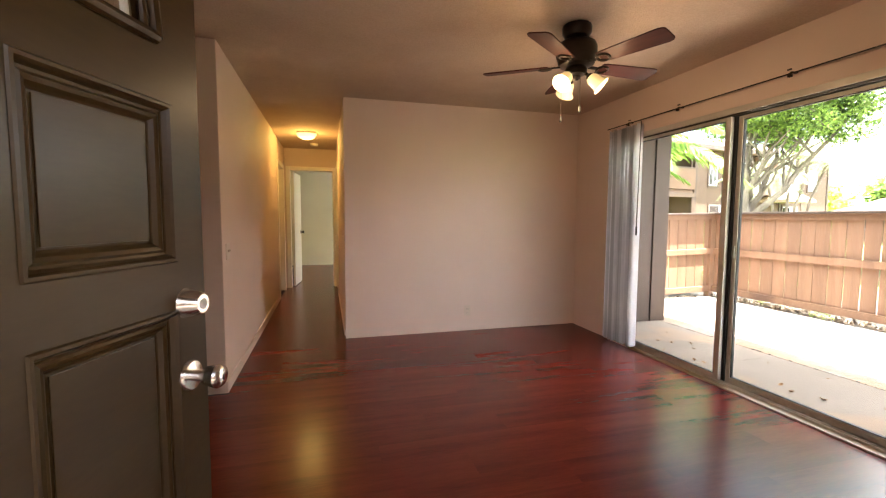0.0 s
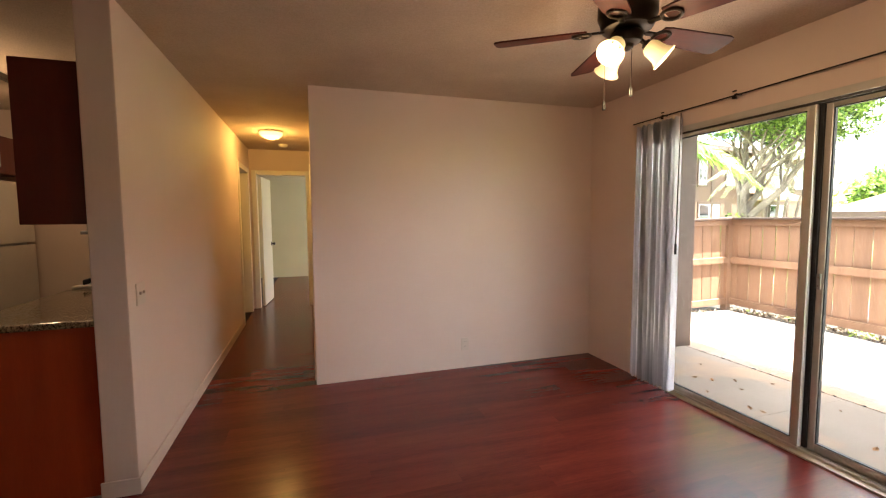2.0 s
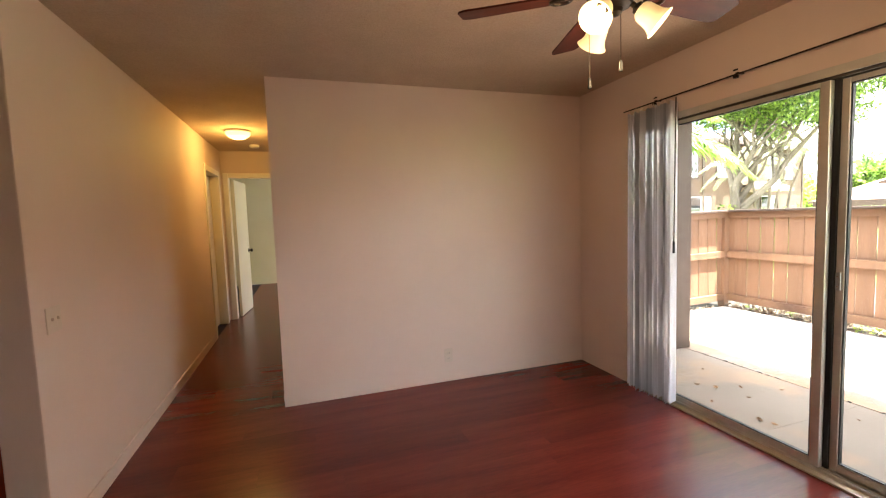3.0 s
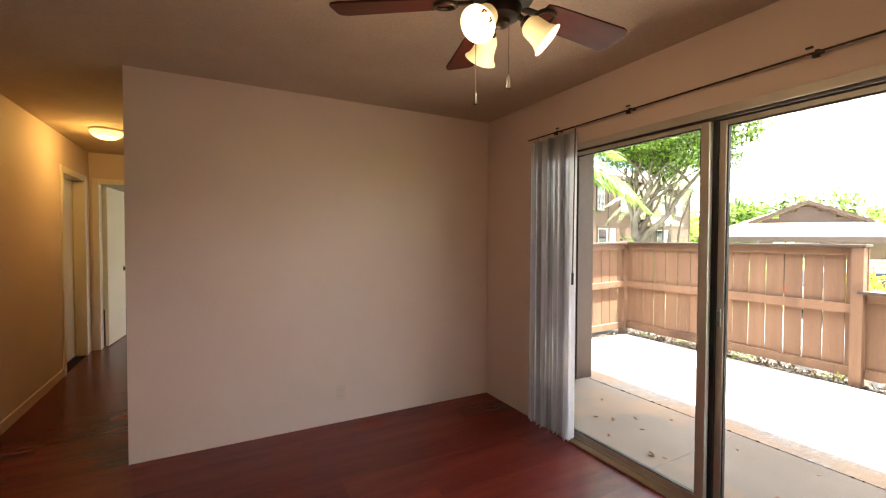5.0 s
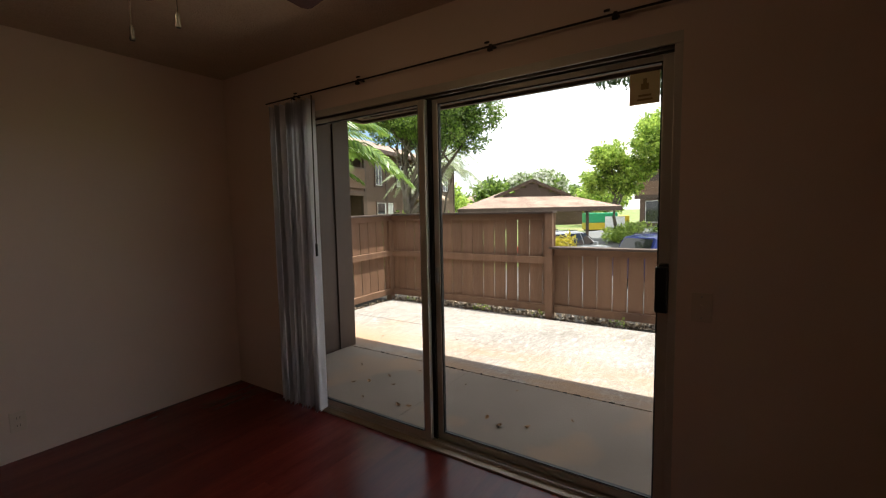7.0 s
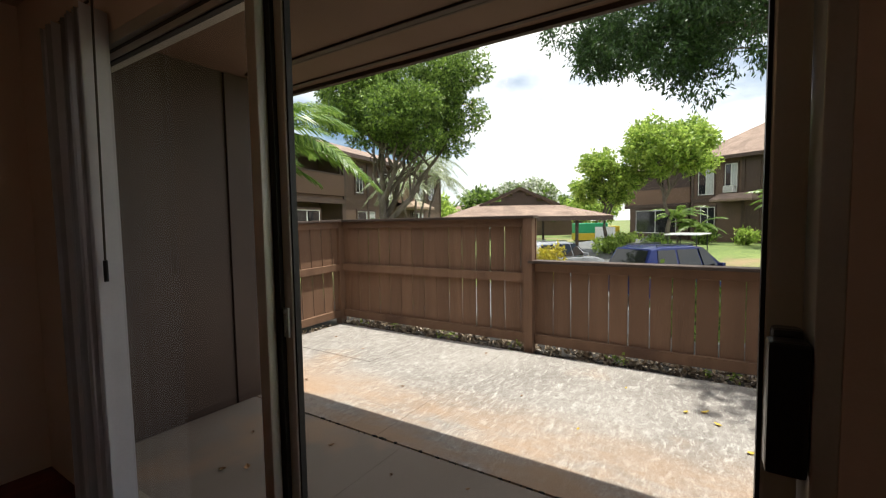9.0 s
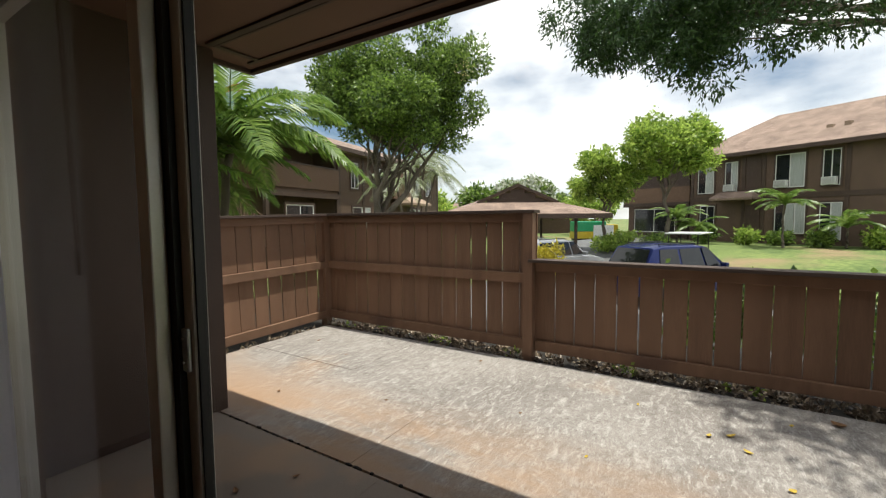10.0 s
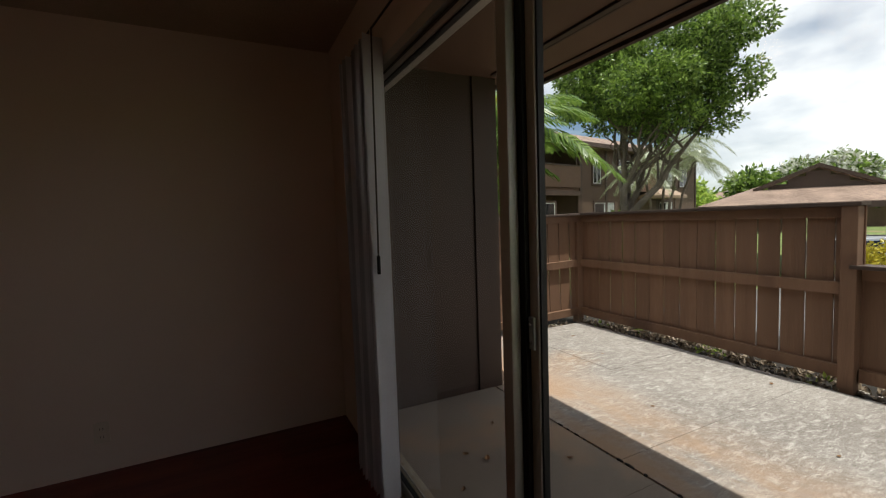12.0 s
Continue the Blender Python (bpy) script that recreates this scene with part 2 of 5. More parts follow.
def weather_concrete(m):
    """Pale scuffs and streaks, dark specks, and rust-brown wash along the drip line of the eave."""
    n, l = m.node_tree.nodes, m.node_tree.links
    p = n["Principled BSDF"]
    out = p.inputs["Base Color"].links[0].from_socket
    co = n.new("ShaderNodeTexCoord")
    sep = n.new("ShaderNodeSeparateXYZ")
    l.new(co.outputs["Object"], sep.inputs["Vector"])

    def layer(out, fac, colour):
        mx = n.new("ShaderNodeMix")
        mx.data_type = "RGBA"
        mx.inputs["B"].default_value = (*colour, 1)
        l.new(fac, mx.inputs["Factor"])
        l.new(out, mx.inputs["A"])
        return mx.outputs["Result"]

    def noise_band(scale, detail, lo, hi, top, stretch=(1, 1, 1), distort=0.0):
        mp = n.new("ShaderNodeMapping")
        mp.inputs["Scale"].default_value = stretch
        mp.inputs["Rotation"].default_value = (0, 0, 0.35)
        l.new(co.outputs["Object"], mp.inputs["Vector"])
        t = n.new("ShaderNodeTexNoise")
        t.inputs["Scale"].default_value, t.inputs["Detail"].default_value, t.inputs["Distortion"].default_value = scale, detail, distort
        t.inputs["Roughness"].default_value = 0.68
        l.new(mp.outputs["Vector"], t.inputs["Vector"])
        r = n.new("ShaderNodeMapRange")
        r.inputs["From Min"].default_value, r.inputs["From Max"].default_value, r.inputs["To Max"].default_value = lo, hi, top
        l.new(t.outputs["Fac"], r.inputs["Value"])
        return r.outputs["Result"]

    out = layer(out, noise_band(10.0, 12, 0.50, 0.64, 0.75, (1, 2.6, 1), 0.5), (0.50, 0.465, 0.43))
    out = layer(out, noise_band(19.0, 12, 0.52, 0.68, 0.7, (1, 1, 1), 0.2), (0.14, 0.118, 0.104))
    out = layer(out, noise_band(60.0, 5, 0.53, 0.66, 0.75, (1, 2.2, 1)), (0.115, 0.097, 0.084))
    out = layer(out, noise_band(34.0, 6, 0.56, 0.64, 0.6, (1, 3.0, 1), 0.6), (0.56, 0.53, 0.49))
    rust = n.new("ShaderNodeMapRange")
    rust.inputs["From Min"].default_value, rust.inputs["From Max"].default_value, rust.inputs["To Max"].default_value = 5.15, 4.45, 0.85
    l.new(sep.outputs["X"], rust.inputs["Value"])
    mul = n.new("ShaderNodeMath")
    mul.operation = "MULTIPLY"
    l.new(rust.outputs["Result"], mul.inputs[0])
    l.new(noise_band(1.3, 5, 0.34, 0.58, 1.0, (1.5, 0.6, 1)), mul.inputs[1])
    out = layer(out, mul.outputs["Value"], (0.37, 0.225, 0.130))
    l.new(out, p.inputs["Base Color"])


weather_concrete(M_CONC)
# Browner twin of the patio concrete, with the cover's shade in its colour.
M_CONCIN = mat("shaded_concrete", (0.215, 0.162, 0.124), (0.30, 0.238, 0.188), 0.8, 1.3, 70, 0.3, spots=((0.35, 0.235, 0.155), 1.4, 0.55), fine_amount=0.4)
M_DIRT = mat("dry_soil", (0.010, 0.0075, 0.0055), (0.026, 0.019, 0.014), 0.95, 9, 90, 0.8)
M_CRACK = mat("dark_joint_dirt", (0.018, 0.013, 0.010), rough=0.95)
M_LEAFDRY = mat("dry_brown_leaf", (0.20, 0.092, 0.036), (0.34, 0.19, 0.09), 0.8, 20, 90, 0.1, vary=0.35)
M_LEAFYEL = mat("yellow_fallen_leaf", (0.50, 0.34, 0.04), (0.58, 0.42, 0.08), 0.7, 20, 90, 0.1)
M_GRASS = mat("lawn_grass", (0.07, 0.115, 0.026), (0.19, 0.24, 0.065), 0.9, 0.6, 6.0, 0.8, spots=((0.26, 0.19, 0.10), 0.22, 0.55), fine_amount=0.55, lo=0.40, hi=0.60)
M_ROAD = mat("asphalt", (0.10, 0.10, 0.10), (0.15, 0.15, 0.148), 0.85, 1.2, 70, 0.2)
M_KERB = mat("kerb_concrete", (0.38, 0.36, 0.33), rough=0.85, scale=3)
M_BARK = mat("grey_bark", (0.09, 0.072, 0.056), (0.18, 0.148, 0.118), 0.9, 6, 40, 0.7, stretch=(1, 1, 0.3))
M_SHINGLE = mat("brown_asphalt_shingle", (0.13, 0.088, 0.068), (0.33, 0.235, 0.185), 0.9, 1.4, 14, 0.6, vary=0.08, fine_amount=0.5)
M_SHINGLEB = mat("tan_asphalt_shingle", (0.25, 0.18, 0.125), (0.36, 0.265, 0.19), 0.9, 1.5, 18, 0.3, vary=0.08, fine_amount=0.5)
M_WINWHITE = mat("white_window_frame", (0.70, 0.70, 0.68), rough=0.5)
M_DARKWIN = mat("dark_window_glass", (0.010, 0.012, 0.014), (0.02, 0.022, 0.025), 0.05, 2, 10, 0.0)
M_CURTAIN = mat("pale_window_blind", (0.30, 0.32, 0.31), (0.48, 0.50, 0.48), 0.25, 5, 40, 0.1, stretch=(8, 8, 0.2))


def leaf_mat(name, a, b, through_light=0.35):
    m = bpy.data.materials.new(name)
    m.use_nodes = True
    n, l = m.node_tree.nodes, m.node_tree.links
    p = n["Principled BSDF"]
    g = n.new("ShaderNodeNewGeometry")
    rp = n.new("ShaderNodeValToRGB")
    rp.color_ramp.elements[0].color, rp.color_ramp.elements[1].color = (*a, 1), (*b, 1)
    l.new(g.outputs["Random Per Island"], rp.inputs["Fac"])
    l.new(rp.outputs["Color"], p.inputs["Base Color"])
    p.inputs["Roughness"].default_value = 0.36
    tr, mx = n.new("ShaderNodeBsdfTranslucent"), n.new("ShaderNodeMixShader")
    l.new(rp.outputs["Color"], tr.inputs["Color"])
    mx.inputs["Fac"].default_value = through_light
    l.new(p.outputs["BSDF"], mx.inputs[1])
    l.new(tr.outputs["BSDF"], mx.inputs[2])
    l.new(mx.outputs["Shader"], n["Material Output"].inputs["Surface"])
    return m


M_LEAF = leaf_mat("green_leaf", (0.026, 0.064, 0.012), (0.30, 0.43, 0.085), 0.45)
M_LEAFDK = leaf_mat("dark_green_leaf", (0.022, 0.055, 0.013), (0.075, 0.14, 0.035), 0.3)
M_LEAFLT = leaf_mat("light_green_leaf", (0.12, 0.22, 0.030), (0.55, 0.68, 0.15), 0.55)
M_FROND = leaf_mat("palm_frond_green", (0.06, 0.13, 0.02), (0.24, 0.34, 0.07), 0.45)
M_FRONDPALE = leaf_mat("pale_grey_frond", (0.16, 0.20, 0.10), (0.42, 0.46, 0.30), 0.4)
M_FLOWER = leaf_mat("white_blossom", (0.55, 0.55, 0.48), (0.75, 0.75, 0.68), 0.2)
M_YELLOW = leaf_mat("yellow_croton_leaf", (0.35, 0.30, 0.03), (0.62, 0.52, 0.05), 0.3)
M_REDLEAF = leaf_mat("red_palm_leaf", (0.35, 0.04, 0.015), (0.5, 0.09, 0.03), 0.3)

# ---------- building helpers ----------


def box(bm, x0, x1, y0, y1, z0, z1, bevel=0.0):
    made = bmesh.ops.create_cube(bm, size=1, matrix=Matrix.Translation(((x0 + x1) / 2, (y0 + y1) / 2, (z0 + z1) / 2)) @ Matrix.Diagonal((abs(x1 - x0), abs(y1 - y0), abs(z1 - z0), 1)))
    if bevel:
        edges = list({e for v in made["verts"] for e in v.link_edges})
        bmesh.ops.bevel(bm, geom=edges, offset=bevel, segments=2, affect="EDGES", profile=0.6)
    return bm


def boxes(*rows, bevel=0.0):
    bm = bmesh.new()
    for r in rows:
        box(bm, *r, bevel=bevel)
    return bm


def rod(bm, a, b, r0, r1=None, n=12):
    a, b = Vector(a), Vector(b)
    r1 = r0 if r1 is None else r1
    turn = (b - a).to_track_quat("Z", "Y").to_matrix().to_4x4()
    bmesh.ops.create_cone(bm, cap_ends=True, segments=n, radius1=r0, radius2=max(r1, 1e-4), depth=(b - a).length, matrix=Matrix.Translation((a + b) / 2) @ turn)
    return bm


def rods(*rows, n=12):
    bm = bmesh.new()
    for r in rows:
        rod(bm, *r, n=n)
    return bm


def lathe(bm, profile, m=Matrix(), n=24):
    """Turns a profile of (radius, height) round the local z axis."""
    rings = []
    for r, z in profile:
        rings.append([bm.verts.new(m @ Vector((r * math.cos(6.28318 * i / n), r * math.sin(6.28318 * i / n), z))) for i in range(n)])
    for lower, upper in zip(rings, rings[1:]):
        for i in range(n):
            bm.faces.new((lower[i], lower[(i + 1) % n], upper[(i + 1) % n], upper[i]))
    return bm


def tube(bm, pts, radii, n=8):
    """A tapered limb along points."""
    rings = []
    for i, p in enumerate(pts):
        p = Vector(p)
        d = (Vector(pts[min(i + 1, len(pts) - 1)]) - Vector(pts[max(i - 1, 0)])).normalized()
        q = d.to_track_quat("Z", "Y")
        rings.append([bm.verts.new(p + q @ Vector((radii[i] * math.cos(6.28318 * k / n), radii[i] * math.sin(6.28318 * k / n), 0))) for k in range(n)])
    for a, b in zip(rings, rings[1:]):
        for k in range(n):
            bm.faces.new((a[k], a[(k + 1) % n], b[(k + 1) % n], b[k]))
    bm.faces.new(rings[0][::-1])
    bm.faces.new(rings[-1])
    return bm


def turned(profile, m=Matrix(), n=24):
    return lathe(bmesh.new(), profile, m, n)


def part(name, bm, material, parent=None, label="", smooth=False, m=None):
    """Links a bmesh as one mesh object, under a parent if there is one."""
    if isinstance(bm, bmesh.types.BMesh):
        bmesh.ops.recalc_face_normals(bm, faces=bm.faces)
        me = bpy.data.meshes.new(name)
        bm.to_mesh(me)
        bm.free()
        me.materials.append(material)
        if smooth:
            me.shade_smooth()
            me.set_sharp_from_angle(angle=radians(38))
    else:
        me = bm
    ob = new(name, me)
    if m is not None:
        ob.matrix_basis = m
    if parent is not None:
        ob.parent = parent
    if label:
        tagged(ob, label)
    return ob


def thing(name, label, category, m=None, group="", kind=""):
    ob = new(name)
    if m is not None:
        ob.matrix_basis = m
    return tagged(ob, label, category, group, kind)


def structure(name, bm, material, label, category):
    return tagged(part(name, bm, material), label, category, kind="structure")

# ---------- structure of the flat ----------
CEIL = 2.44
structure("wall_entry", boxes((-3.10, -0.46, 0.15, 0.29, 0, CEIL), (0.56, 3.13, 0.15, 0.29, 0, CEIL), (-0.46, 0.56, 0.15, 0.29, 2.07, CEIL)), M_WALL, "cream painted entry wall with a door opening", "wall")
structure("wall_patio", boxes((2.985, 3.13, 0.29, 1.36, 0, CEIL), (2.985, 3.13, 3.93, 4.545, 0, CEIL), (2.985, 3.13, 1.36, 3.93, 2.05, CEIL)), M_WALL, "cream painted wall around the sliding door", "wall")
structure("wall_back", boxes((0.335, 3.13, 4.545, 4.66, 0, CEIL)), M_WALL, "plain cream painted living room wall", "wall")
structure("wall_hall_east", boxes((0.335, 0.45, 4.66, 7.06, 0, CEIL), (0.335, 0.45, 7.86, 8.00, 0, CEIL), (0.335, 0.45, 7.06, 7.86, 2.06, CEIL)), M_WALL, "cream painted hallway wall with a doorway", "wall")
structure("wall_kitchen", boxes((-0.69, -0.542, 3.37, 6.95, 0, CEIL, ), (-0.69, -0.542, 7.75, 8.00, 0, CEIL), (-0.69, -0.542, 6.95, 7.75, 2.06, CEIL), bevel=0.006), M_WALL, "cream painted wall between kitchen and hallway", "wall")
structure("wall_hall_end", boxes((-0.69, -0.45, 8.00, 8.12, 0, CEIL), (0.27, 0.45, 8.00, 8.12, 0, CEIL), (-0.45, 0.27, 8.00, 8.12, 2.06, CEIL)), M_WALL, "cream painted hallway end wall with a doorway", "wall")
structure("wall_kitchen_west", boxes((-3.10, -2.96, 0.29, 6.25, 0, CEIL)), M_WALL, "cream painted kitchen wall", "wall")
structure("wall_kitchen_north", boxes((-2.96, -0.69, 6.12, 6.25, 0, CEIL)), M_WALL, "cream painted kitchen back wall", "wall")
structure("wall_side_room", boxes((-2.10, -2.00, 6.25, 8.12, 0, CEIL), (-2.00, -0.69, 8.00, 8.12, 0, CEIL)), M_INNER, "plain painted wall of a side room", "wall")
structure("wall_east_room", boxes((0.45, 2.00, 8.00, 8.12, 0, CEIL), (1.90, 2.00, 4.66, 8.00, 0, CEIL)), M_INNER, "plain painted wall of a room off the hallway", "wall")
# The window opening is unseen, cut to let daylight into the bedroom.
structure("wall_bedroom", boxes((-1.60, 3.00, 11.65, 11.77, 0, CEIL), (-1.70, -1.60, 8.00, 11.77, 0, CEIL), (3.00, 3.12, 8.00, 8.8, 0, CEIL), (3.00, 3.12, 11.2, 11.77, 0, CEIL), (3.00, 3.12, 8.8, 11.2, 0, 0.5), (3.00, 3.12, 8.8, 11.2, 2.1, CEIL), (2.0, 3.0, 8.0, 8.12, 0, CEIL), (-1.6, -0.69, 8.12, 8.16, 0, CEIL)), M_INNER, "plain pale bedroom walls with an added, unseen window opening", "wall")
structure("ceiling", boxes((-3.10, 3.13, 0.15, 4.66, CEIL, CEIL + 0.12), (-3.10, 0.45, 4.66, 8.12, CEIL, CEIL + 0.12), (0.45, 3.13, 4.66, 8.12, CEIL, CEIL + 0.12), (-1.70, 3.12, 8.12, 11.77, CEIL, CEIL + 0.12)), M_CEIL, "textured popcorn ceiling", "ceiling")
structure("floor", boxes((-0.69, 3.13, 0.19, 4.545, -0.12, -0.012), (-0.69, 0.45, 4.545, 8.12, -0.12, -0.012), (-1.70, 3.12, 8.12, 11.77, -0.12, -0.012), (0.45, 2.0, 4.66, 8.0, -0.12, -0.004), (-3.10, -0.69, 0.19, 8.12, -0.12, -0.012)), M_GROUT, "dark underlay of the laminate floor", "floor")

# baseboards and door casings
def baseboard(x0, x1, y0, y1, h=0.085):
    bm = boxes((x0, x1, y0, y1, 0, h), bevel=0.004)
    structure("baseboard", bm, M_WALL, "narrow painted baseboard", "baseboard")


baseboard(-0.541, -0.530, 3.37, 6.88)
baseboard(-0.702, -0.530, 3.358, 3.370)
baseboard(0.324, 0.334, 4.66, 6.99, 0.05)


def casing(name, m, width, height, depth, label):
    """A door casing in local x (across) and z, both sides of a wall of that depth."""
    t = thing(name, label, "door frame", m, kind="structure")
    for s in (0, 1):
        x = -0.065 if s == 0 else width - 0.004
        part("jamb", boxes((x, x + 0.069, -0.015, depth + 0.015, 0, height + 0.065), bevel=0.006), M_TRIM, t)
    part("head", boxes((0.004, width - 0.004, -0.013, depth + 0.013, height - 0.004, height + 0.065), bevel=0.006), M_TRIM, t)
    return t


casing("door_frame_1", pose(-0.45, 8.0, 0), 0.72, 2.06, 0.12, "cream painted casing of the hallway end doorway")
casing("door_frame_2", pose(-0.542, 6.95, 0, 0, 0, 90), 0.80, 2.06, 0.148, "cream painted casing of the side room doorway")
casing("door_frame_3", pose(0.335, 7.86, 0, 0, 0, -90), 0.80, 2.06, 0.115, "cream painted casing of the room off the hallway")


def knob(parent, x, y, z, turn, material=M_CHROME):
    k = part("knob", turned([(0, 0.062), (0.018, 0.062), (0.027, 0.052), (0.027, 0.040), (0.012, 0.026), (0.011, 0.010), (0.032, 0.008), (0.033, 0.0), (0, 0)]), material, parent, "round metal door knob", True)
    k.matrix_basis = pose(x, y, z, turn, 0, 0)


# bedroom door, open into the bedroom
bd = thing("bedroom_door", "white painted slab door standing open into the bedroom", "door", pose(-0.43, 8.13, 0.012, 0, 0, 84))
part("leaf", boxes((0, 0.70, -0.035, 0, 0, 2.03), bevel=0.003), M_TRIM, bd)
knob(bd, 0.64, -0.035, 0.95, 90, M_BRONZE)
knob(bd, 0.64, 0.0, 0.95, -90, M_BRONZE)
# door of the side room, ajar
sd = thing("side_room_door", "cream painted slab door standing ajar off the hallway", "door", pose(-0.64, 7.74, 0.012, 0, 0, -90))
part("leaf", boxes((0, 0.76, -0.035, 0, 0, 2.03), bevel=0.003), M_TRIM, sd)
knob(sd, 0.70, 0.0, 0.95, -90, M_BRONZE)

# ---------- front door ----------
fd = thing("front_door", "dark brown glossy panelled front door standing open, with an arched glass light", "door", pose(-0.421, 0.345, 0.01, 0, 0, 70))


def door_leaf():
    bm = bmesh.new()
    W, H, T = 0.91, 2.03, 0.044
    for x0, x1 in ((0, 0.085), (0.385, 0.525), (0.825, W)):
        box(bm, x0, x1, 0, T, 0, 1.575)
    for x0, x1 in ((0.085, 0.385), (0.525, 0.825)):
        box(bm, x0, x1, 0, T, 0, 0.24)
        box(bm, x0, x1, 0, T, 1.045, 1.150)
        box(bm, x0, x1, 0, T, 1.465, 1.575)
        box(bm, x0, x1, 0.022, T - 0.008, 0.24, 1.045)
        box(bm, x0, x1, 0.022, T - 0.008, 1.150, 1.465)
    box(bm, 0, 0.115, 0, T, 1.575, H)
    box(bm, 0.795, W, 0, T, 1.575, H)
    box(bm, 0.115, 0.795, 0, T, 1.93, H)
    # arched corners above the glass
    for side in (-1, 1):
        prev = None
        for i in range(9):
            a = math.pi / 2 * i / 8
            x = 0.455 + side * (0.34 * math.sin(a))
            z = 1.575 + 0.355 * math.cos(a)
            if prev:
                x0, z0 = prev
                vs = [bm.verts.new(v) for y in (0, T) for v in ((x0, y, z0), (x, y, z), (x, y, 1.93), (x0, y, 1.93))]
                for f in ((0, 1, 2, 3), (4, 5, 6, 7), (0, 1, 5, 4), (2, 3, 7, 6)):
                    bm.faces.new([vs[k] for k in f])
            prev = (x, z)
    return bm


part("leaf", door_leaf(), M_DOOR, fd)


def moulding(x0, x1, z0, z1):
    """A raised frame with a rounded lip round a recessed field."""
    bm = bmesh.new()
    prof = [(0.0, -0.001), (0.003, -0.004), (0.009, -0.004), (0.013, 0.001), (0.017, 0.010), (0.022, 0.012), (0.027, 0.009), (0.034, 0.012), (0.040, 0.019), (0.044, 0.0215)]
    rings = []
    for d, y in prof:
        rings.append([bm.verts.new(v) for v in ((x0 + d, y, z0 + d), (x1 - d, y, z0 + d), (x1 - d, y, z1 - d), (x0 + d, y, z1 - d))])
    for a, b in zip(rings, rings[1:]):
        for i in range(4):
            bm.faces.new((a[i], a[(i + 1) % 4], b[(i + 1) % 4], b[i]))
    return bm


for z0, z1 in ((0.235, 1.050), (1.148, 1.467)):
    for x0, x1 in ((0.083, 0.387), (0.523, 0.827)):
        part("moulding", moulding(x0, x1, z0, z1), M_DOOR, fd)
        part("field", boxes((x0 + 0.048, x1 - 0.048, 0.0185, 0.0215, z0 + 0.048, z1 - 0.048), bevel=0.001), M_DOOR, fd)
part("glass_light", boxes((0.117, 0.793, 0.019, 0.025, 1.577, 1.929)), pane_material("door_glass", (0.9, 0.9, 0.86)), fd, "clear arched glass light")
bm = bmesh.new()
for d, r in ((0.0, 0.012), (0.028, 0.008)):
    pts = [Vector((0.455 + (0.335 - d) * math.sin(a), -0.004, 1.582 + (0.345 - d) * math.cos(a))) for a in [math.pi * (i / 16 - 0.5) for i in range(17)]]
    pts = pts + [pts[0]]
    for a, b in zip(pts, pts[1:]):
        rod(bm, a, b, r, n=8)
part("glass_bead", bm, M_DOOR, fd, smooth=True)
part("glass_trim", rods(*[((0.455 + 0.285 * math.sin(a), 0.014, 1.60 + 0.29 * math.cos(a)), (0.455 + 0.285 * math.sin(b), 0.014, 1.60 + 0.29 * math.cos(b)), 0.007) for a, b in [(math.pi * (i / 16 - 0.5), math.pi * ((i + 1) / 16 - 0.5)) for i in range(16)]], n=8), M_DOORIN, fd, "white inner bead of the glass")
dead = part("deadbolt", turned([(0, 0.038), (0.020, 0.038), (0.022, 0.036), (0.031, 0.004), (0.033, 0.0), (0, 0)]), M_CHROME, fd, "satin chrome deadbolt cylinder", True)
dead.matrix_basis = pose(0.850, 0, 1.058, 90, 0, 0)
part("keyway", boxes((-0.0015, 0.0015, -0.006, 0.006, 0.0385, 0.0395)), M_BLACK, dead)
part("cylinder_face", turned([(0, 0.0395), (0.011, 0.0395), (0.012, 0.038)]), M_STEEL, dead)
kb = part("door_knob", turned([(0, 0.078), (0.014, 0.078), (0.022, 0.074), (0.026, 0.066), (0.020, 0.040), (0.013, 0.030), (0.012, 0.012), (0.030, 0.010), (0.034, 0.004), (0.034, 0.0), (0, 0)]), M_CHROME, fd, "satin chrome tulip door knob", True)
kb.matrix_basis = pose(0.850, 0, 0.900, 90, 0, 0)
part("keyway", boxes((-0.0015, 0.0015, -0.006, 0.006, 0.0785, 0.0795)), M_BLACK, kb)
kb2 = part("inner_knob", turned([(0, 0.078), (0.014, 0.078), (0.022, 0.074), (0.026, 0.066), (0.020, 0.040), (0.013, 0.030), (0.012, 0.012), (0.030, 0.010), (0.034, 0.0), (0, 0)]), M_CHROME, fd, "", True)
kb2.matrix_basis = pose(0.850, 0.044, 0.900, -90, 0, 0)
part("latch_plate", boxes((0.9095, 0.9115, 0.010, 0.034, 0.86, 0.915)), M_CHROME, fd)
for z in (0.25, 1.02, 1.80):
    part("hinge", rods(((0.0, -0.006, z - 0.05), (0.0, -0.006, z + 0.05), 0.007)), M_CHROME, fd, smooth=True)
ef = thing("door_frame_4", "dark brown painted frame of the front door", "door frame", kind="structure")
for x in (-0.46, 0.538):
    part("jamb", boxes((x, x + 0.022, 0.146, 0.294, 0, 2.05)), M_DOOR, ef)
part("head", boxes((-0.46, 0.56, 0.146, 0.294, 2.05, 2.072)), M_DOOR, ef)
part("threshold", boxes((-0.438, 0.538, 0.15, 0.294, -0.012, 0.008), bevel=0.004), M_ALU, ef)

# ---------- sliding glass door ----------
sl = thing("sliding_door", "closed aluminium sliding glass door to the patio", "sliding door", kind="structure")
Y0, Y1, YM = 1.36, 3.93, 2.645
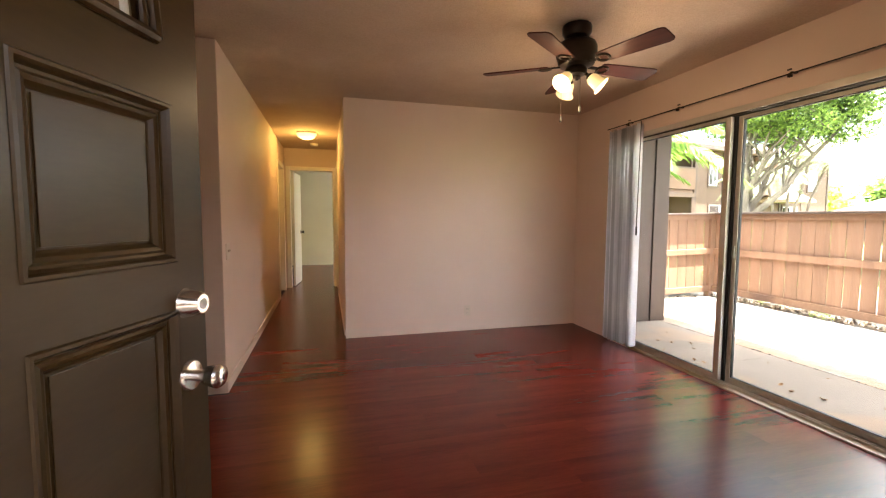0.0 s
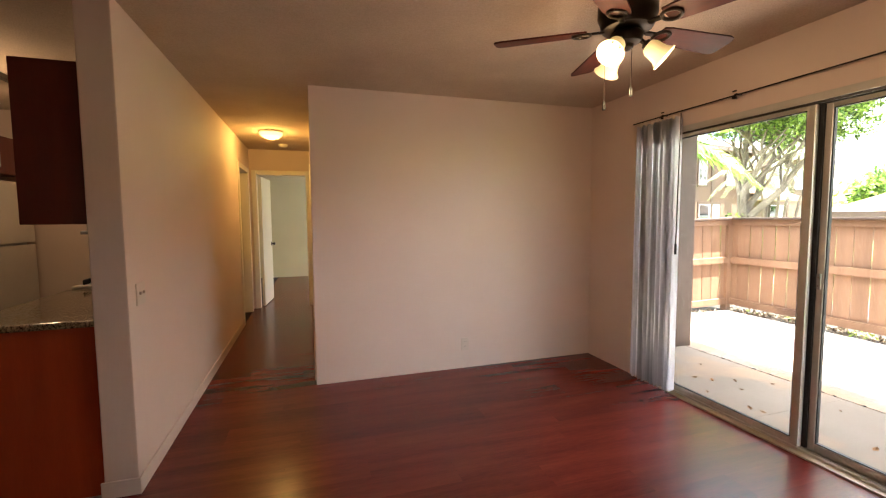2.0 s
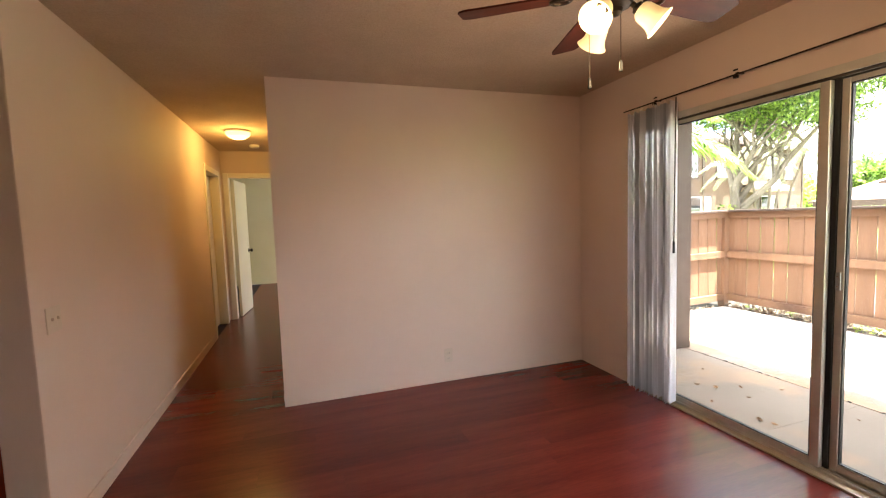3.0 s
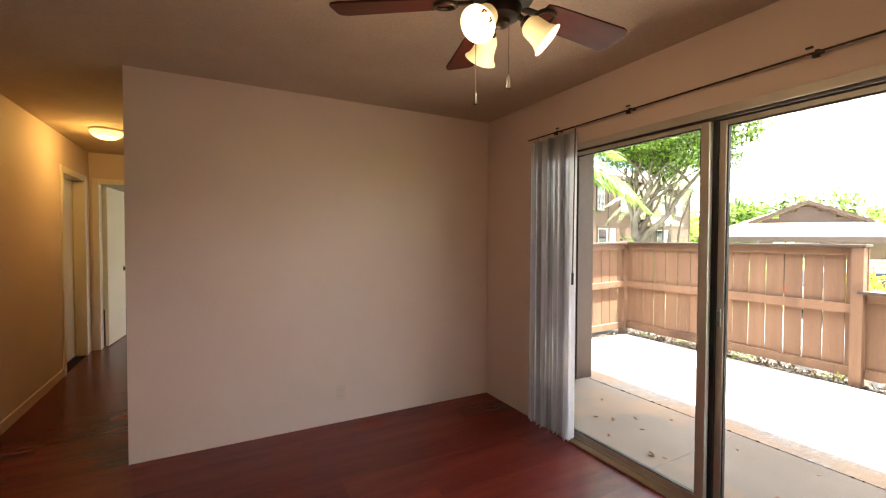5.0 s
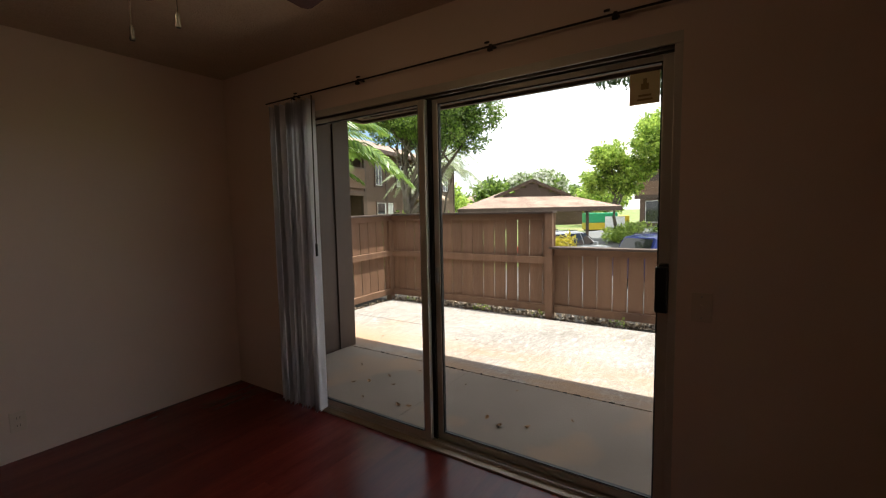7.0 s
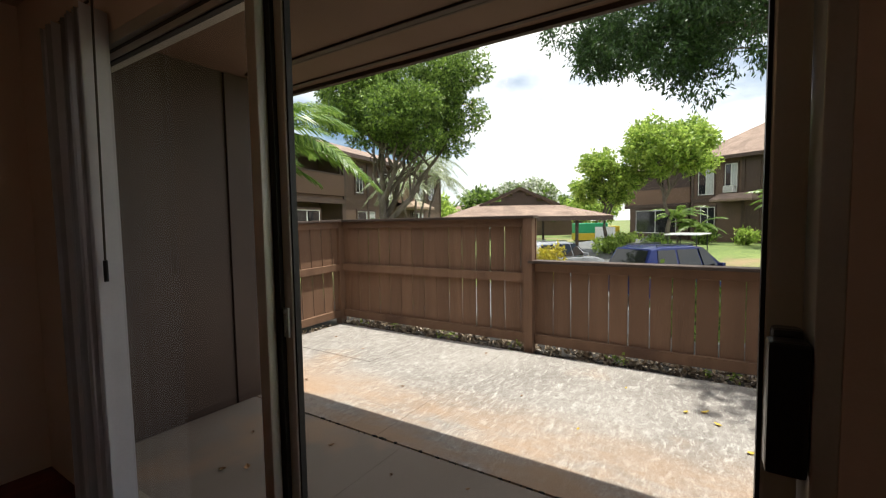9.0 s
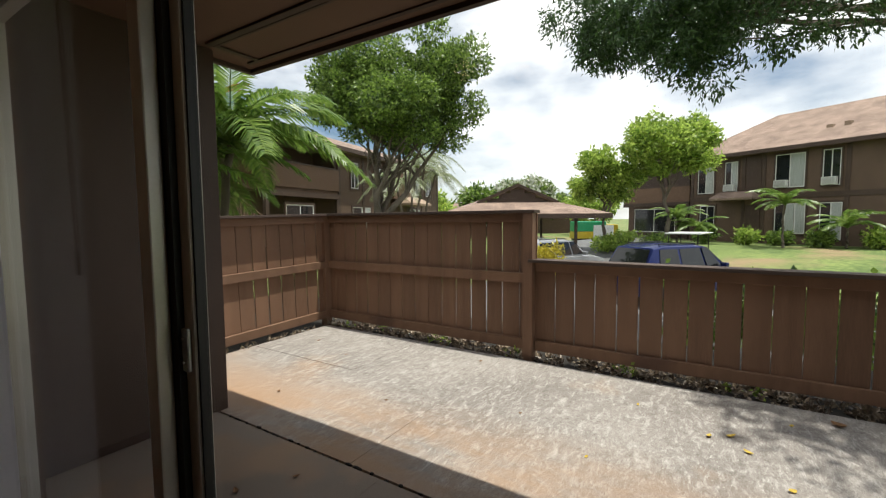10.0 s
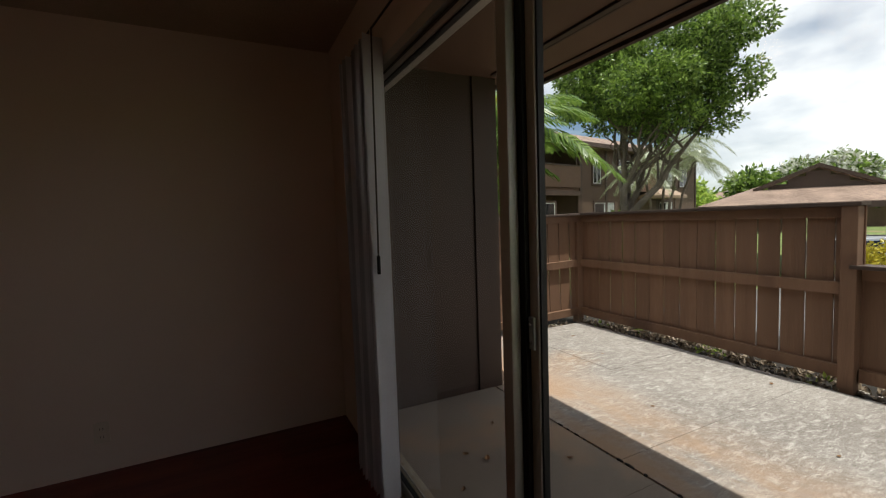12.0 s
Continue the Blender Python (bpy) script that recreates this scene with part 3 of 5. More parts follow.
part("head_frame", boxes((2.992, 3.125, Y0, Y1, 2.012, 2.045), (2.985, 2.992, Y0, Y1, 2.006, 2.050), bevel=0.002), M_ALU, sl)
part("head_track", boxes((3.012, 3.030, Y0 + 0.03, Y1 - 0.03, 1.998, 2.011), (3.060, 3.075, Y0 + 0.03, Y1 - 0.03, 1.998, 2.011)), M_ALUDARK, sl)
part("jamb", boxes((2.988, 3.125, Y0, Y0 + 0.03, 0.0, 2.009), bevel=0.002), M_ALU, sl)
part("jamb", boxes((2.988, 3.125, Y1 - 0.03, Y1, 0.0, 2.009), bevel=0.002), M_ALU, sl)
part("sill", boxes((2.965, 3.135, Y0, Y1, -0.015, 0.010), bevel=0.003), M_SILL, sl)
for x in (3.012, 3.036, 3.082):
    part("sill_track", boxes((x, x + 0.006, Y0 + 0.031, Y1 - 0.031, 0.010, 0.026)), M_ALU, sl)


def panel(name, x, y0, y1, glass_in=0.040):
    pn = part(name, boxes((x, x + 0.032, y0, y0 + 0.045, 0.030, 1.996), bevel=0.004), M_ALU, sl, "aluminium framed glass panel")
    part("stile", boxes((x, x + 0.032, y1 - 0.045, y1, 0.030, 1.996), bevel=0.004), M_ALU, pn)
    part("top_rail", boxes((x, x + 0.030, y0 + 0.045, y1 - 0.045, 1.972, 1.996), bevel=0.003), M_ALU, pn)
    part("bottom_rail", boxes((x, x + 0.030, y0 + 0.045, y1 - 0.045, 0.030, 0.068), bevel=0.003), M_ALU, pn)
    g = 0.006
    part("gasket", boxes((x + 0.006, x + 0.026, y0 + 0.045, y0 + 0.045 + g, 0.068, 1.972), (x + 0.006, x + 0.026, y1 - 0.045 - g, y1 - 0.045, 0.068, 1.972), (x + 0.006, x + 0.026, y0 + 0.051, y1 - 0.051, 0.068, 0.068 + g), (x + 0.006, x + 0.026, y0 + 0.051, y1 - 0.051, 1.972 - g, 1.972)), M_GASKET, pn)
    gl = part("pane", boxes((x + 0.014, x + 0.018, y0 + 0.045, y1 - 0.045, 0.068, 1.972)), M_GLASS, pn, "clear glass pane")
    gl.visible_shadow = False
    return pn


near = panel("sliding_panel", 3.058, 1.392, 2.602)
far = panel("fixed_panel", 3.010, 2.612, 3.898)
part("interlock", boxes((3.043, 3.057, 2.590, 2.650, 0.03, 1.996)), M_GASKET, sl)
hd = part("handle", boxes((3.020, 3.057, 1.394, 1.432, 0.93, 1.14), bevel=0.008), M_BLACK, near, "black plastic pull handle")
part("grip", boxes((2.980, 3.019, 1.392, 1.440, 0.94, 1.13), bevel=0.006), M_BLACK, hd)
part("latch", boxes((3.048, 3.057, 2.566, 2.588, 0.965, 1.055), bevel=0.003), M_STEEL, near, "small grey latch plate")
part("latch_screw", rods(((3.045, 2.577, 0.985), (3.048, 2.577, 0.985), 0.004), ((3.045, 2.577, 1.035), (3.048, 2.577, 1.035), 0.004)), M_CHROME, near)
st = thing("window_sticker", "yellowed paper sticker on the sliding door glass", "sticker")
part("paper", boxes((3.0695, 3.0712, 1.448, 1.565, 1.81, 1.94)), M_STICK, st)
part("print", boxes((3.0680, 3.0693, 1.475, 1.535, 1.825, 1.833), (3.0680, 3.0693, 1.480, 1.530, 1.842, 1.850), (3.0680, 3.0693, 1.49, 1.52, 1.87, 1.895), (3.0680, 3.0693, 1.498, 1.512, 1.895, 1.915)), M_STICKINK, st)

# ---------- vertical blinds and their rail ----------
vb = thing("vertical_blinds", "grey vinyl vertical blinds drawn aside beside the sliding door", "blinds")
part("rail", boxes((2.925, 2.932, 1.26, 3.92, 2.144, 2.153), bevel=0.002), M_BRONZE, vb, "thin dark metal rail")
for y in (1.60, 2.16, 3.03, 3.62):
    b = part("bracket", boxes((2.934, 2.985, y - 0.008, y + 0.008, 2.154, 2.162), (2.920, 2.938, y - 0.011, y + 0.011, 2.128, 2.143), bevel=0.002), M_BRONZE, vb)
    part("screw_plate", boxes((2.976, 2.984, y + 0.03, y + 0.055, 2.188, 2.196)), M_BRONZE, b)
rng = random.Random(4)
for i in range(25):
    y = 3.450 + i * 0.0165
    turn = rng.choice((10, 18, 24, 30)) + rng.uniform(-3, 3)
    bm = bmesh.new()
    cols = []
    for k in range(6):
        u = (k / 5 - 0.5) * 0.089
        cols.append([bm.verts.new((u, 0.006 * math.cos(u / 0.0445 * 1.5) - 0.003 + 0.0006 * s, z)) for s in (0, 1) for z in (0, 2.07)])
    for a, b in zip(cols, cols[1:]):
        for q in ((0, 1), (2, 3)):
            bm.faces.new((a[q[0]], b[q[0]], b[q[1]], a[q[1]]))
    v = part("vane", bm, M_VANE, vb, smooth=True, m=pose(2.928 + (rng.uniform(-0.012, 0.010) if i else 0.0), y, 0.04 + rng.uniform(-0.008, 0.008), rng.uniform(-0.3, 0.3), rng.uniform(-0.3, 0.3), turn))
    part("carrier", rods(((0, 0, 2.07), (0, 0, 2.094), 0.004), n=8), M_PLATE, v)
part("wand", rods(((2.905, 3.425, 1.18), (2.915, 3.425, 2.13), 0.004), n=8), M_ALUDARK, vb, "thin dark control wand", True)
part("wand_tip", rods(((2.905, 3.425, 1.10), (2.905, 3.425, 1.18), 0.008), n=8), M_BLACK, vb, smooth=True)

# ---------- ceiling fan ----------
fan = thing("ceiling_fan", "dark bronze ceiling fan with five cherry blades and lit glass shades", "ceiling fan", Matrix.Translation(FAN))
part("canopy", turned([(0, 0), (0.086, 0), (0.090, -0.012), (0.088, -0.045), (0.074, -0.066), (0.046, -0.074), (0.046, -0.100)]), M_BRONZE, fan, smooth=True)
part("motor_housing", turned([(0.046, -0.086), (0.085, -0.092), (0.116, -0.112), (0.124, -0.135), (0.124, -0.185), (0.112, -0.21), (0.112, -0.225), (0.104, -0.238), (0.055, -0.250)], n=32), M_BRONZE, fan, smooth=True)
part("switch_housing", turned([(0.055, -0.245), (0.064, -0.255), (0.068, -0.27), (0.058, -0.295), (0.032, -0.305), (0, -0.308)]), M_BRONZE, fan, smooth=True)
part("bottom_cap", turned([(0.030, -0.304), (0.026, -0.318), (0.012, -0.328), (0, -0.330)]), M_BRONZE, fan, smooth=True)


def blade_mesh():
    bm = bmesh.new()
    outline = [(0.165, -0.048), (0.20, -0.054), (0.53, -0.068), (0.555, -0.060), (0.565, -0.045), (0.565, 0.045), (0.555, 0.060), (0.53, 0.068), (0.20, 0.054), (0.165, 0.048)]
    lo = [bm.verts.new((x, y, 0)) for x, y in outline]
    hi = [bm.verts.new((x, y, 0.007)) for x, y in outline]
    bm.faces.new(lo)
    bm.faces.new(hi)
    for i in range(len(outline)):
        j = (i + 1) % len(outline)
        bm.faces.new((lo[i], lo[j], hi[j], hi[i]))
    return bm


BLADE_TURN = -70
for i in range(5):
    arm = part("blade_arm", boxes((0.09, 0.155, -0.011, 0.011, -0.004, 0.006), bevel=0.003), M_BRONZE, fan, "", True, pose(0, 0, -0.240, 0, 0, BLADE_TURN + 72 * i) @ pose(0, 0, 0, -12) @ Matrix.Scale(1.03, 4))
    bm = bmesh.new()
    ring = [6.28318 * k / 20 for k in range(21)]
    tube(bm, [(0.185 + 0.036 * math.cos(a0), 0.034 * math.sin(a0), -0.003) for a0 in ring], [0.008] * 21, 8)
    part("scroll", bm, M_BRONZE, arm, smooth=True)
    part("blade", blade_mesh(), M_BLADE, arm, "dark cherry wood blade")
for turn in SHADE_TURNS:
    a = radians(turn)
    tilt = pose(0, 0, -0.285, 0, 0, turn) @ pose(0.05, 0, 0, 0, 132, 0) @ Matrix.Scale(0.84, 4)
    lamp = part("lamp_arm", turned([(0.012, -0.015), (0.012, 0.03), (0.026, 0.04), (0.028, 0.06), (0.020, 0.064)], n=16), M_BRONZE, fan, "", True, tilt)
    sh = part("glass_shade", turned([(0.022, 0.050), (0.034, 0.058), (0.044, 0.075), (0.047, 0.105), (0.050, 0.130), (0.060, 0.152), (0.070, 0.162), (0.067, 0.163), (0.057, 0.153), (0.046, 0.130), (0.043, 0.105), (0.040, 0.077), (0.031, 0.062)], n=28), M_SHADE, lamp, "lit frosted glass bell shade", True)
    sh.visible_shadow = True
    part("light_bulb", turned([(0.0, 0.128), (0.014, 0.124), (0.021, 0.110), (0.019, 0.092), (0.010, 0.070), (0.010, 0.06)], n=16), M_BULB, lamp, "glowing bulb", True)
for x, y, z in ((0.045, 0.02, -0.475), (-0.055, 0.075, -0.53)):
    ch = part("pull_chain", rods(((x, y, -0.275), (x, y, z), 0.0013), n=6), M_BRONZE, fan)
    part("pull", turned([(0, 0), (0.004, 0), (0.006, -0.008), (0.006, -0.028), (0.008, -0.034), (0.007, -0.040), (0, -0.041)], Matrix.Translation((x, y, z)), 12), M_BLACK, ch, smooth=True)

# ---------- hallway ----------
hl = thing("hall_ceiling_light", "lit frosted dome light on the hallway ceiling", "ceiling light", pose(-0.10, 6.53, CEIL))
part("pan", turned([(0, 0), (0.135, 0), (0.138, -0.012), (0.130, -0.022)], n=32), M_TRIM, hl, smooth=True)
dm = part("dome", turned([(0.132, -0.020), (0.132, -0.030), (0.118, -0.055), (0.085, -0.078), (0.045, -0.090), (0, -0.094)], n=32), M_DOME, hl, "glowing frosted glass dome", True)
dm.visible_shadow = False
sm = thing("smoke_detector", "small white round smoke detector on the hallway ceiling", "smoke detector", pose(-0.02, 7.45, CEIL))
part("body", turned([(0, 0), (0.062, 0), (0.062, -0.022), (0.048, -0.038), (0, -0.040)]), M_TRIM, sm, smooth=True)


def wall_plate(name, label, category, m, holes):
    t = thing(name, label, category, m)
    part("plate", boxes((-0.036, 0.036, -0.006, 0, -0.058, 0.058), bevel=0.003), M_PLATE, t)
    for z in holes:
        f = part("face", boxes((-0.017, 0.017, -0.009, -0.006, z - 0.015, z + 0.015), bevel=0.001), M_PLATE, t)
        part("slot", boxes((-0.008, -0.006, -0.0098, -0.009, z - 0.006, z + 0.006), (0.006, 0.008, -0.0098, -0.009, z - 0.006, z + 0.006)), M_BLACK, f)
    return t


wall_plate("wall_outlet", "ivory double power outlet low on the wall", "outlet", pose(1.65, 4.544, 0.225), (-0.022, 0.022))
sw = thing("light_switch", "ivory double toggle light switch on the wall", "light switch", pose(-0.541, 3.52, 1.0, 0, 0, 90))
part("plate", boxes((-0.058, 0.058, -0.006, 0, -0.058, 0.058), bevel=0.003), M_PLATE, sw)
for x in (-0.023, 0.023):
    part("toggle", boxes((x - 0.005, x + 0.005, -0.017, -0.006, -0.004, 0.012), bevel=0.002), M_PLATE, sw)

sw2 = thing("light_switch", "ivory single toggle light switch beside the sliding door", "light switch", pose(2.984, 1.272, 0.98, 0, 0, -90))
part("plate", boxes((-0.036, 0.036, -0.006, 0, -0.058, 0.058), bevel=0.003), M_PLATE, sw2)
part("toggle", boxes((-0.005, 0.005, -0.017, -0.006, -0.004, 0.012), bevel=0.002), M_PLATE, sw2)
for z in (-0.042, 0.042):
    part("screw", rods(((0, -0.0075, z), (0, -0.006, z), 0.003), n=8), M_STEEL, sw2)

# ---------- kitchen ----------


def pull_bar(parent, a, b, out):
    a, b, out = Vector(a), Vector(b), Vector(out)
    part("handle", rods((a + out, b + out, 0.005), (a, a + out, 0.004), (b, b + out, 0.004), n=8), M_STEEL, parent, "slim steel bar handle", True)


def base_cabinet(y0, y1, label, end=False):
    """Base unit against the wall at x=-0.69, facing -x."""
    t = thing("base_cabinet", label, "cabinet", group="kitchen base cabinets")
    part("carcass", boxes((-1.23, -0.694, y0, y1, 0.10, 0.862)), M_CAB, t)
    part("toe_kick", boxes((-1.16, -0.70, y0 + 0.006, y1 - 0.004, 0.001, 0.10)), M_CABDARK, t)
    d = part("door", boxes((-1.25, -1.231, y0 + 0.004, y1 - 0.004, 0.11, 0.855), bevel=0.004), M_CABDARK, t)
    pull_bar(d, (-1.25, y1 - 0.06, 0.62), (-1.25, y1 - 0.06, 0.78), (-0.028, 0, 0))
    return t


bc = base_cabinet(3.42, 4.02, "glossy cherry wood base cabinet at the end of the counter")
part("end_panel", boxes((-1.235, -0.694, 3.404, 3.419, 0.102, 0.862), (-1.165, -0.694, 3.404, 3.419, 0.001, 0.102)), M_CAB, bc, "plain cherry veneer end panel")
base_cabinet(4.025, 4.50, "cherry wood base cabinet below the granite counter")
rg = thing("gas_range", "white gas range with black cast iron grates", "stove")
part("body", boxes((-1.27, -0.70, 4.51, 5.26, 0.02, 0.90), bevel=0.008), M_FRIDGE, rg)
part("cooktop", boxes((-1.28, -0.70, 4.505, 5.265, 0.90, 0.925), bevel=0.008), M_FRIDGE, rg)
part("oven_door", boxes((-1.295, -1.271, 4.53, 5.24, 0.22, 0.74), bevel=0.008), M_FRIDGE, rg)
for cx in (-1.12, -0.86):
    for cy in (4.70, 5.06):
        g = part("grate", boxes((cx - 0.11, cx + 0.11, cy - 0.005, cy + 0.005, 0.948, 0.960), (cx - 0.005, cx + 0.005, cy - 0.14, cy + 0.14, 0.948, 0.960), (cx - 0.115, cx - 0.105, cy - 0.14, cy + 0.14, 0.926, 0.960), (cx + 0.105, cx + 0.115, cy - 0.14, cy + 0.14, 0.926, 0.960)), M_IRON, rg, "black cast iron grate")
        part("burner", turned([(0, 0.945), (0.03, 0.945), (0.04, 0.935), (0.045, 0.925)], Matrix.Translation((cx, cy, 0))), M_IRON, g, smooth=True)
base_cabinet(5.27, 6.11, "cherry wood base cabinet beside the range")
ct = thing("granite_counter", "speckled brown granite counter with a polished edge", "counter")
part("slab", boxes((-1.305, -0.694, 3.375, 4.50, 0.866, 0.902), bevel=0.010), M_STONE, ct)
part("slab", boxes((-1.305, -0.694, 5.272, 6.115, 0.866, 0.902), bevel=0.010), M_STONE, ct)


def upper_cabinet(x0, x1, y0, y1, z0, z1, face, label):
    t = thing("wall_cabinet", label, "cabinet", group="kitchen wall cabinets")
    part("carcass", boxes((x0, x1, y0, y1, z0, z1)), M_CABDARK, t)
    xf = x0 if face < 0 else x1
    w = (y1 - y0) / 2
    for i in range(2):
        a, b = y0 + i * w + 0.003, y0 + (i + 1) * w - 0.003
        d = part("door", boxes((min(xf, xf + face * 0.02) + 0.0005 * face, max(xf, xf + face * 0.02) + 0.0005 * face, a, b, z0 + 0.003, z1 - 0.003), bevel=0.004), M_CABDARK, t)
        y = b - 0.04 if i == 0 else a + 0.04
        x = xf + face * 0.0205
        pull_bar(d, (x, y, z0 + 0.06), (x, y, z0 + 0.20), (face * 0.026, 0, 0))
    return t


uc = upper_cabinet(-0.94, -0.694, 3.42, 4.47, 1.37, 2.12, -1, "dark cherry wall cabinet over the counter")
part("end_panel", boxes((-0.962, -0.694, 3.404, 3.4185, 1.365, 2.125)), M_CABDARK, uc)
upper_cabinet(-0.94, -0.694, 4.51, 5.26, 1.43, 2.12, -1, "dark cherry wall cabinet over the range hood")
hood = thing("range_hood", "grey steel range hood under the wall cabinet", "range hood")
part("body", boxes((-1.17, -0.694, 4.51, 5.26, 1.31, 1.425), bevel=0.006), M_STEEL, hood)
part("lip", boxes((-1.21, -0.70, 4.515, 5.255, 1.285, 1.309), bevel=0.003), M_STEEL, hood)

fr = thing("refrigerator", "white top-freezer refrigerator with curved handles", "refrigerator")
part("body", boxes((-2.92, -2.275, 5.25, 6.00, 0.03, 1.74), bevel=0.008), M_FRIDGE, fr)
part("foot_grille", boxes((-2.30, -2.26, 5.27, 5.98, 0.0, 0.10)), M_BLACK, fr)
for z0, z1 in ((0.11, 1.165), (1.18, 1.735)):
    d = part("door", boxes((-2.268, -2.205, 5.25, 6.00, z0, z1), bevel=0.012), M_FRIDGE, fr)
    za, zb = (0.66, 1.13) if z0 < 1 else (1.21, 1.60)
    bm = bmesh.new()
    pts = [Vector((-2.205 + 0.05 * math.sin(math.pi * k / 8) ** 0.5, 5.32, za + (zb - za) * k / 8)) for k in range(9)]
    tube(bm, pts, [0.013] * 9, 10)
    part("handle", bm, M_FRIDGE, d, "curved white handle", True)
upper_cabinet(-2.94, -2.30, 5.22, 6.05, 1.80, 2.14, 1, "dark cherry cabinet above the refrigerator")
upper_cabinet(-2.94, -2.38, 3.60, 5.20, 1.27, 2.14, 1, "dark cherry wall cabinet over the far counter")
dw = thing("dishwasher", "white dishwasher under the granite counter", "dishwasher")
part("tub", boxes((-2.92, -2.34, 4.58, 5.18, 0.10, 0.86)), M_FRIDGE, dw)
d = part("door", boxes((-2.338, -2.31, 4.583, 5.177, 0.12, 0.72), bevel=0.006), M_FRIDGE, dw)
part("control_panel", boxes((-2.338, -2.30, 4.583, 5.177, 0.725, 0.858), bevel=0.006), M_FRIDGE, dw)
part("latch", boxes((-2.300, -2.292, 4.80, 4.98, 0.76, 0.785), bevel=0.002), M_STEEL, dw)
part("kick_plate", boxes((-2.40, -2.36, 4.59, 5.17, 0.002, 0.10)), M_BLACK, dw)
ct2 = thing("granite_counter", "speckled dark granite counter with a backsplash along the kitchen wall", "counter")
part("slab", boxes((-2.955, -2.285, 2.60, 5.22, 0.866, 0.902), bevel=0.008), M_STONE, ct2)
part("backsplash", boxes((-2.957, -2.935, 2.60, 5.21, 0.904, 1.06), bevel=0.003), M_STONE, ct2)
sc = thing("sink_cabinet", "dark cherry base cabinet under the far counter", "cabinet")
part("carcass", boxes((-2.95, -2.33, 2.61, 4.57, 0.10, 0.862)), M_CABDARK, sc)
part("toe_kick", boxes((-2.95, -2.40, 2.62, 4.56, 0.001, 0.10)), M_BLACK, sc)
for i in range(4):
    part("door", boxes((-2.329, -2.31, 2.615 + i * 0.489, 3.098 + i * 0.489, 0.11, 0.855), bevel=0.004), M_CABDARK, sc)

tl = thing("track_light", "dark bronze ceiling track with lit glass spot shades", "track light")
part("track", boxes((-1.775, -1.735, 4.22, 5.50, 2.395, 2.435), bevel=0.003), M_BRONZE, tl)
for y in (4.33, 4.72, 5.12):
    h = part("stem", rods(((-1.755, y, 2.26), (-1.755, y, 2.395), 0.008), n=10), M_BRONZE, tl, smooth=True)
    part("shade", turned([(0.012, 2.265), (0.026, 2.256), (0.031, 2.228), (0.042, 2.202), (0.046, 2.196), (0.040, 2.198), (0.028, 2.226), (0.022, 2.25)], Matrix.Translation((-1.755, y, 0)), 20), M_TRACKSHADE, h, "lit frosted glass bell", True)
    part("shade_cap", turned([(0.010, 2.272), (0.018, 2.268), (0.027, 2.257), (0.021, 2.252)], Matrix.Translation((-1.755, y, 0)), 16), M_BRONZE, h, smooth=True)

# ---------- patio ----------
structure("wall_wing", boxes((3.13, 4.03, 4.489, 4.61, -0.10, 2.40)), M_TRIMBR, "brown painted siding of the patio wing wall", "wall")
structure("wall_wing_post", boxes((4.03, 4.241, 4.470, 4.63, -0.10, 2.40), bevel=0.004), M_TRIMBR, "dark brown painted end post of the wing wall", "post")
structure("wall_outer", boxes((3.131, 3.150, -2.5, 1.355, -0.10, 2.40), (3.131, 3.150, 3.935, 4.489, -0.10, 2.40), (3.131, 3.150, 1.355, 3.935, 2.052, 2.40)), M_STUCCO, "brown painted outer siding round the sliding door", "wall")
so = thing("patio_soffit", "brown painted plywood soffit with trim boards over the patio", "soffit", kind="structure")
part("panel", boxes((3.131, 4.60, -2.6, 4.60, 2.402, 2.47)), M_SOFFIT, so)
part("trim", boxes((4.150, 4.195, -2.6, 4.40, 2.386, 2.401), bevel=0.003), M_TRIMBR, so)
part("trim", boxes((4.205, 4.222, -2.6, 4.40, 2.390, 2.401), bevel=0.002), M_TRIMBR, so)
part("trim", boxes((4.50, 4.53, -2.6, 4.50, 2.390, 2.401), bevel=0.003), M_TRIMBR, so)
part("trim", boxes((4.20, 4.50, 4.36, 4.40, 2.388, 2.401), bevel=0.003), M_TRIMBR, so)
part("fascia", boxes((4.60, 4.64, -2.6, 4.64, 2.372, 2.60), bevel=0.004), M_TRIMBR, so)
part("fascia", boxes((4.245, 4.60, 4.60, 4.64, 2.372, 2.60), bevel=0.004), M_TRIMBR, so)
# Unseen slab over flat and patio, added to keep the sun out.
structure("roof_slab", boxes((-3.10, 4.64, -2.6, 4.64, 2.605, 2.75), (-3.10, 3.13, 4.64, 11.8, 2.605, 2.75)), M_TRIMBR, "unseen flat slab added overhead to block the sun", "roof")

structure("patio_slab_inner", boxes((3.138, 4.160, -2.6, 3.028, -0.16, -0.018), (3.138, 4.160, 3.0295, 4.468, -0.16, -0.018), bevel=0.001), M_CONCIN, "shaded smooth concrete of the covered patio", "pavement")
structure("patio_joint", boxes((4.10, 6.26, -2.6, 5.66, -0.20, -0.045)), M_CRACK, "dirt in the slab joints", "ground")
pv = thing("patio_slab", "weathered sunlit concrete patio slabs with rust-brown stains", "pavement", kind="structure")
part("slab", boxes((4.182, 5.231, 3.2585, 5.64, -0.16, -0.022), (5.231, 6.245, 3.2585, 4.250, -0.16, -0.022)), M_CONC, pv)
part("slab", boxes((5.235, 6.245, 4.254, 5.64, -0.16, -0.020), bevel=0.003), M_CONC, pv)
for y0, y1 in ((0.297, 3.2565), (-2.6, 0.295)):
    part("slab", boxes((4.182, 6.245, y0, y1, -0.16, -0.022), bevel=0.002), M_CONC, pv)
# roots and grit that line the long joint
rng = random.Random(8)
bm = bmesh.new()
y = -1.0
while y < 4.4:
    s = rng.uniform(0.004, 0.013)
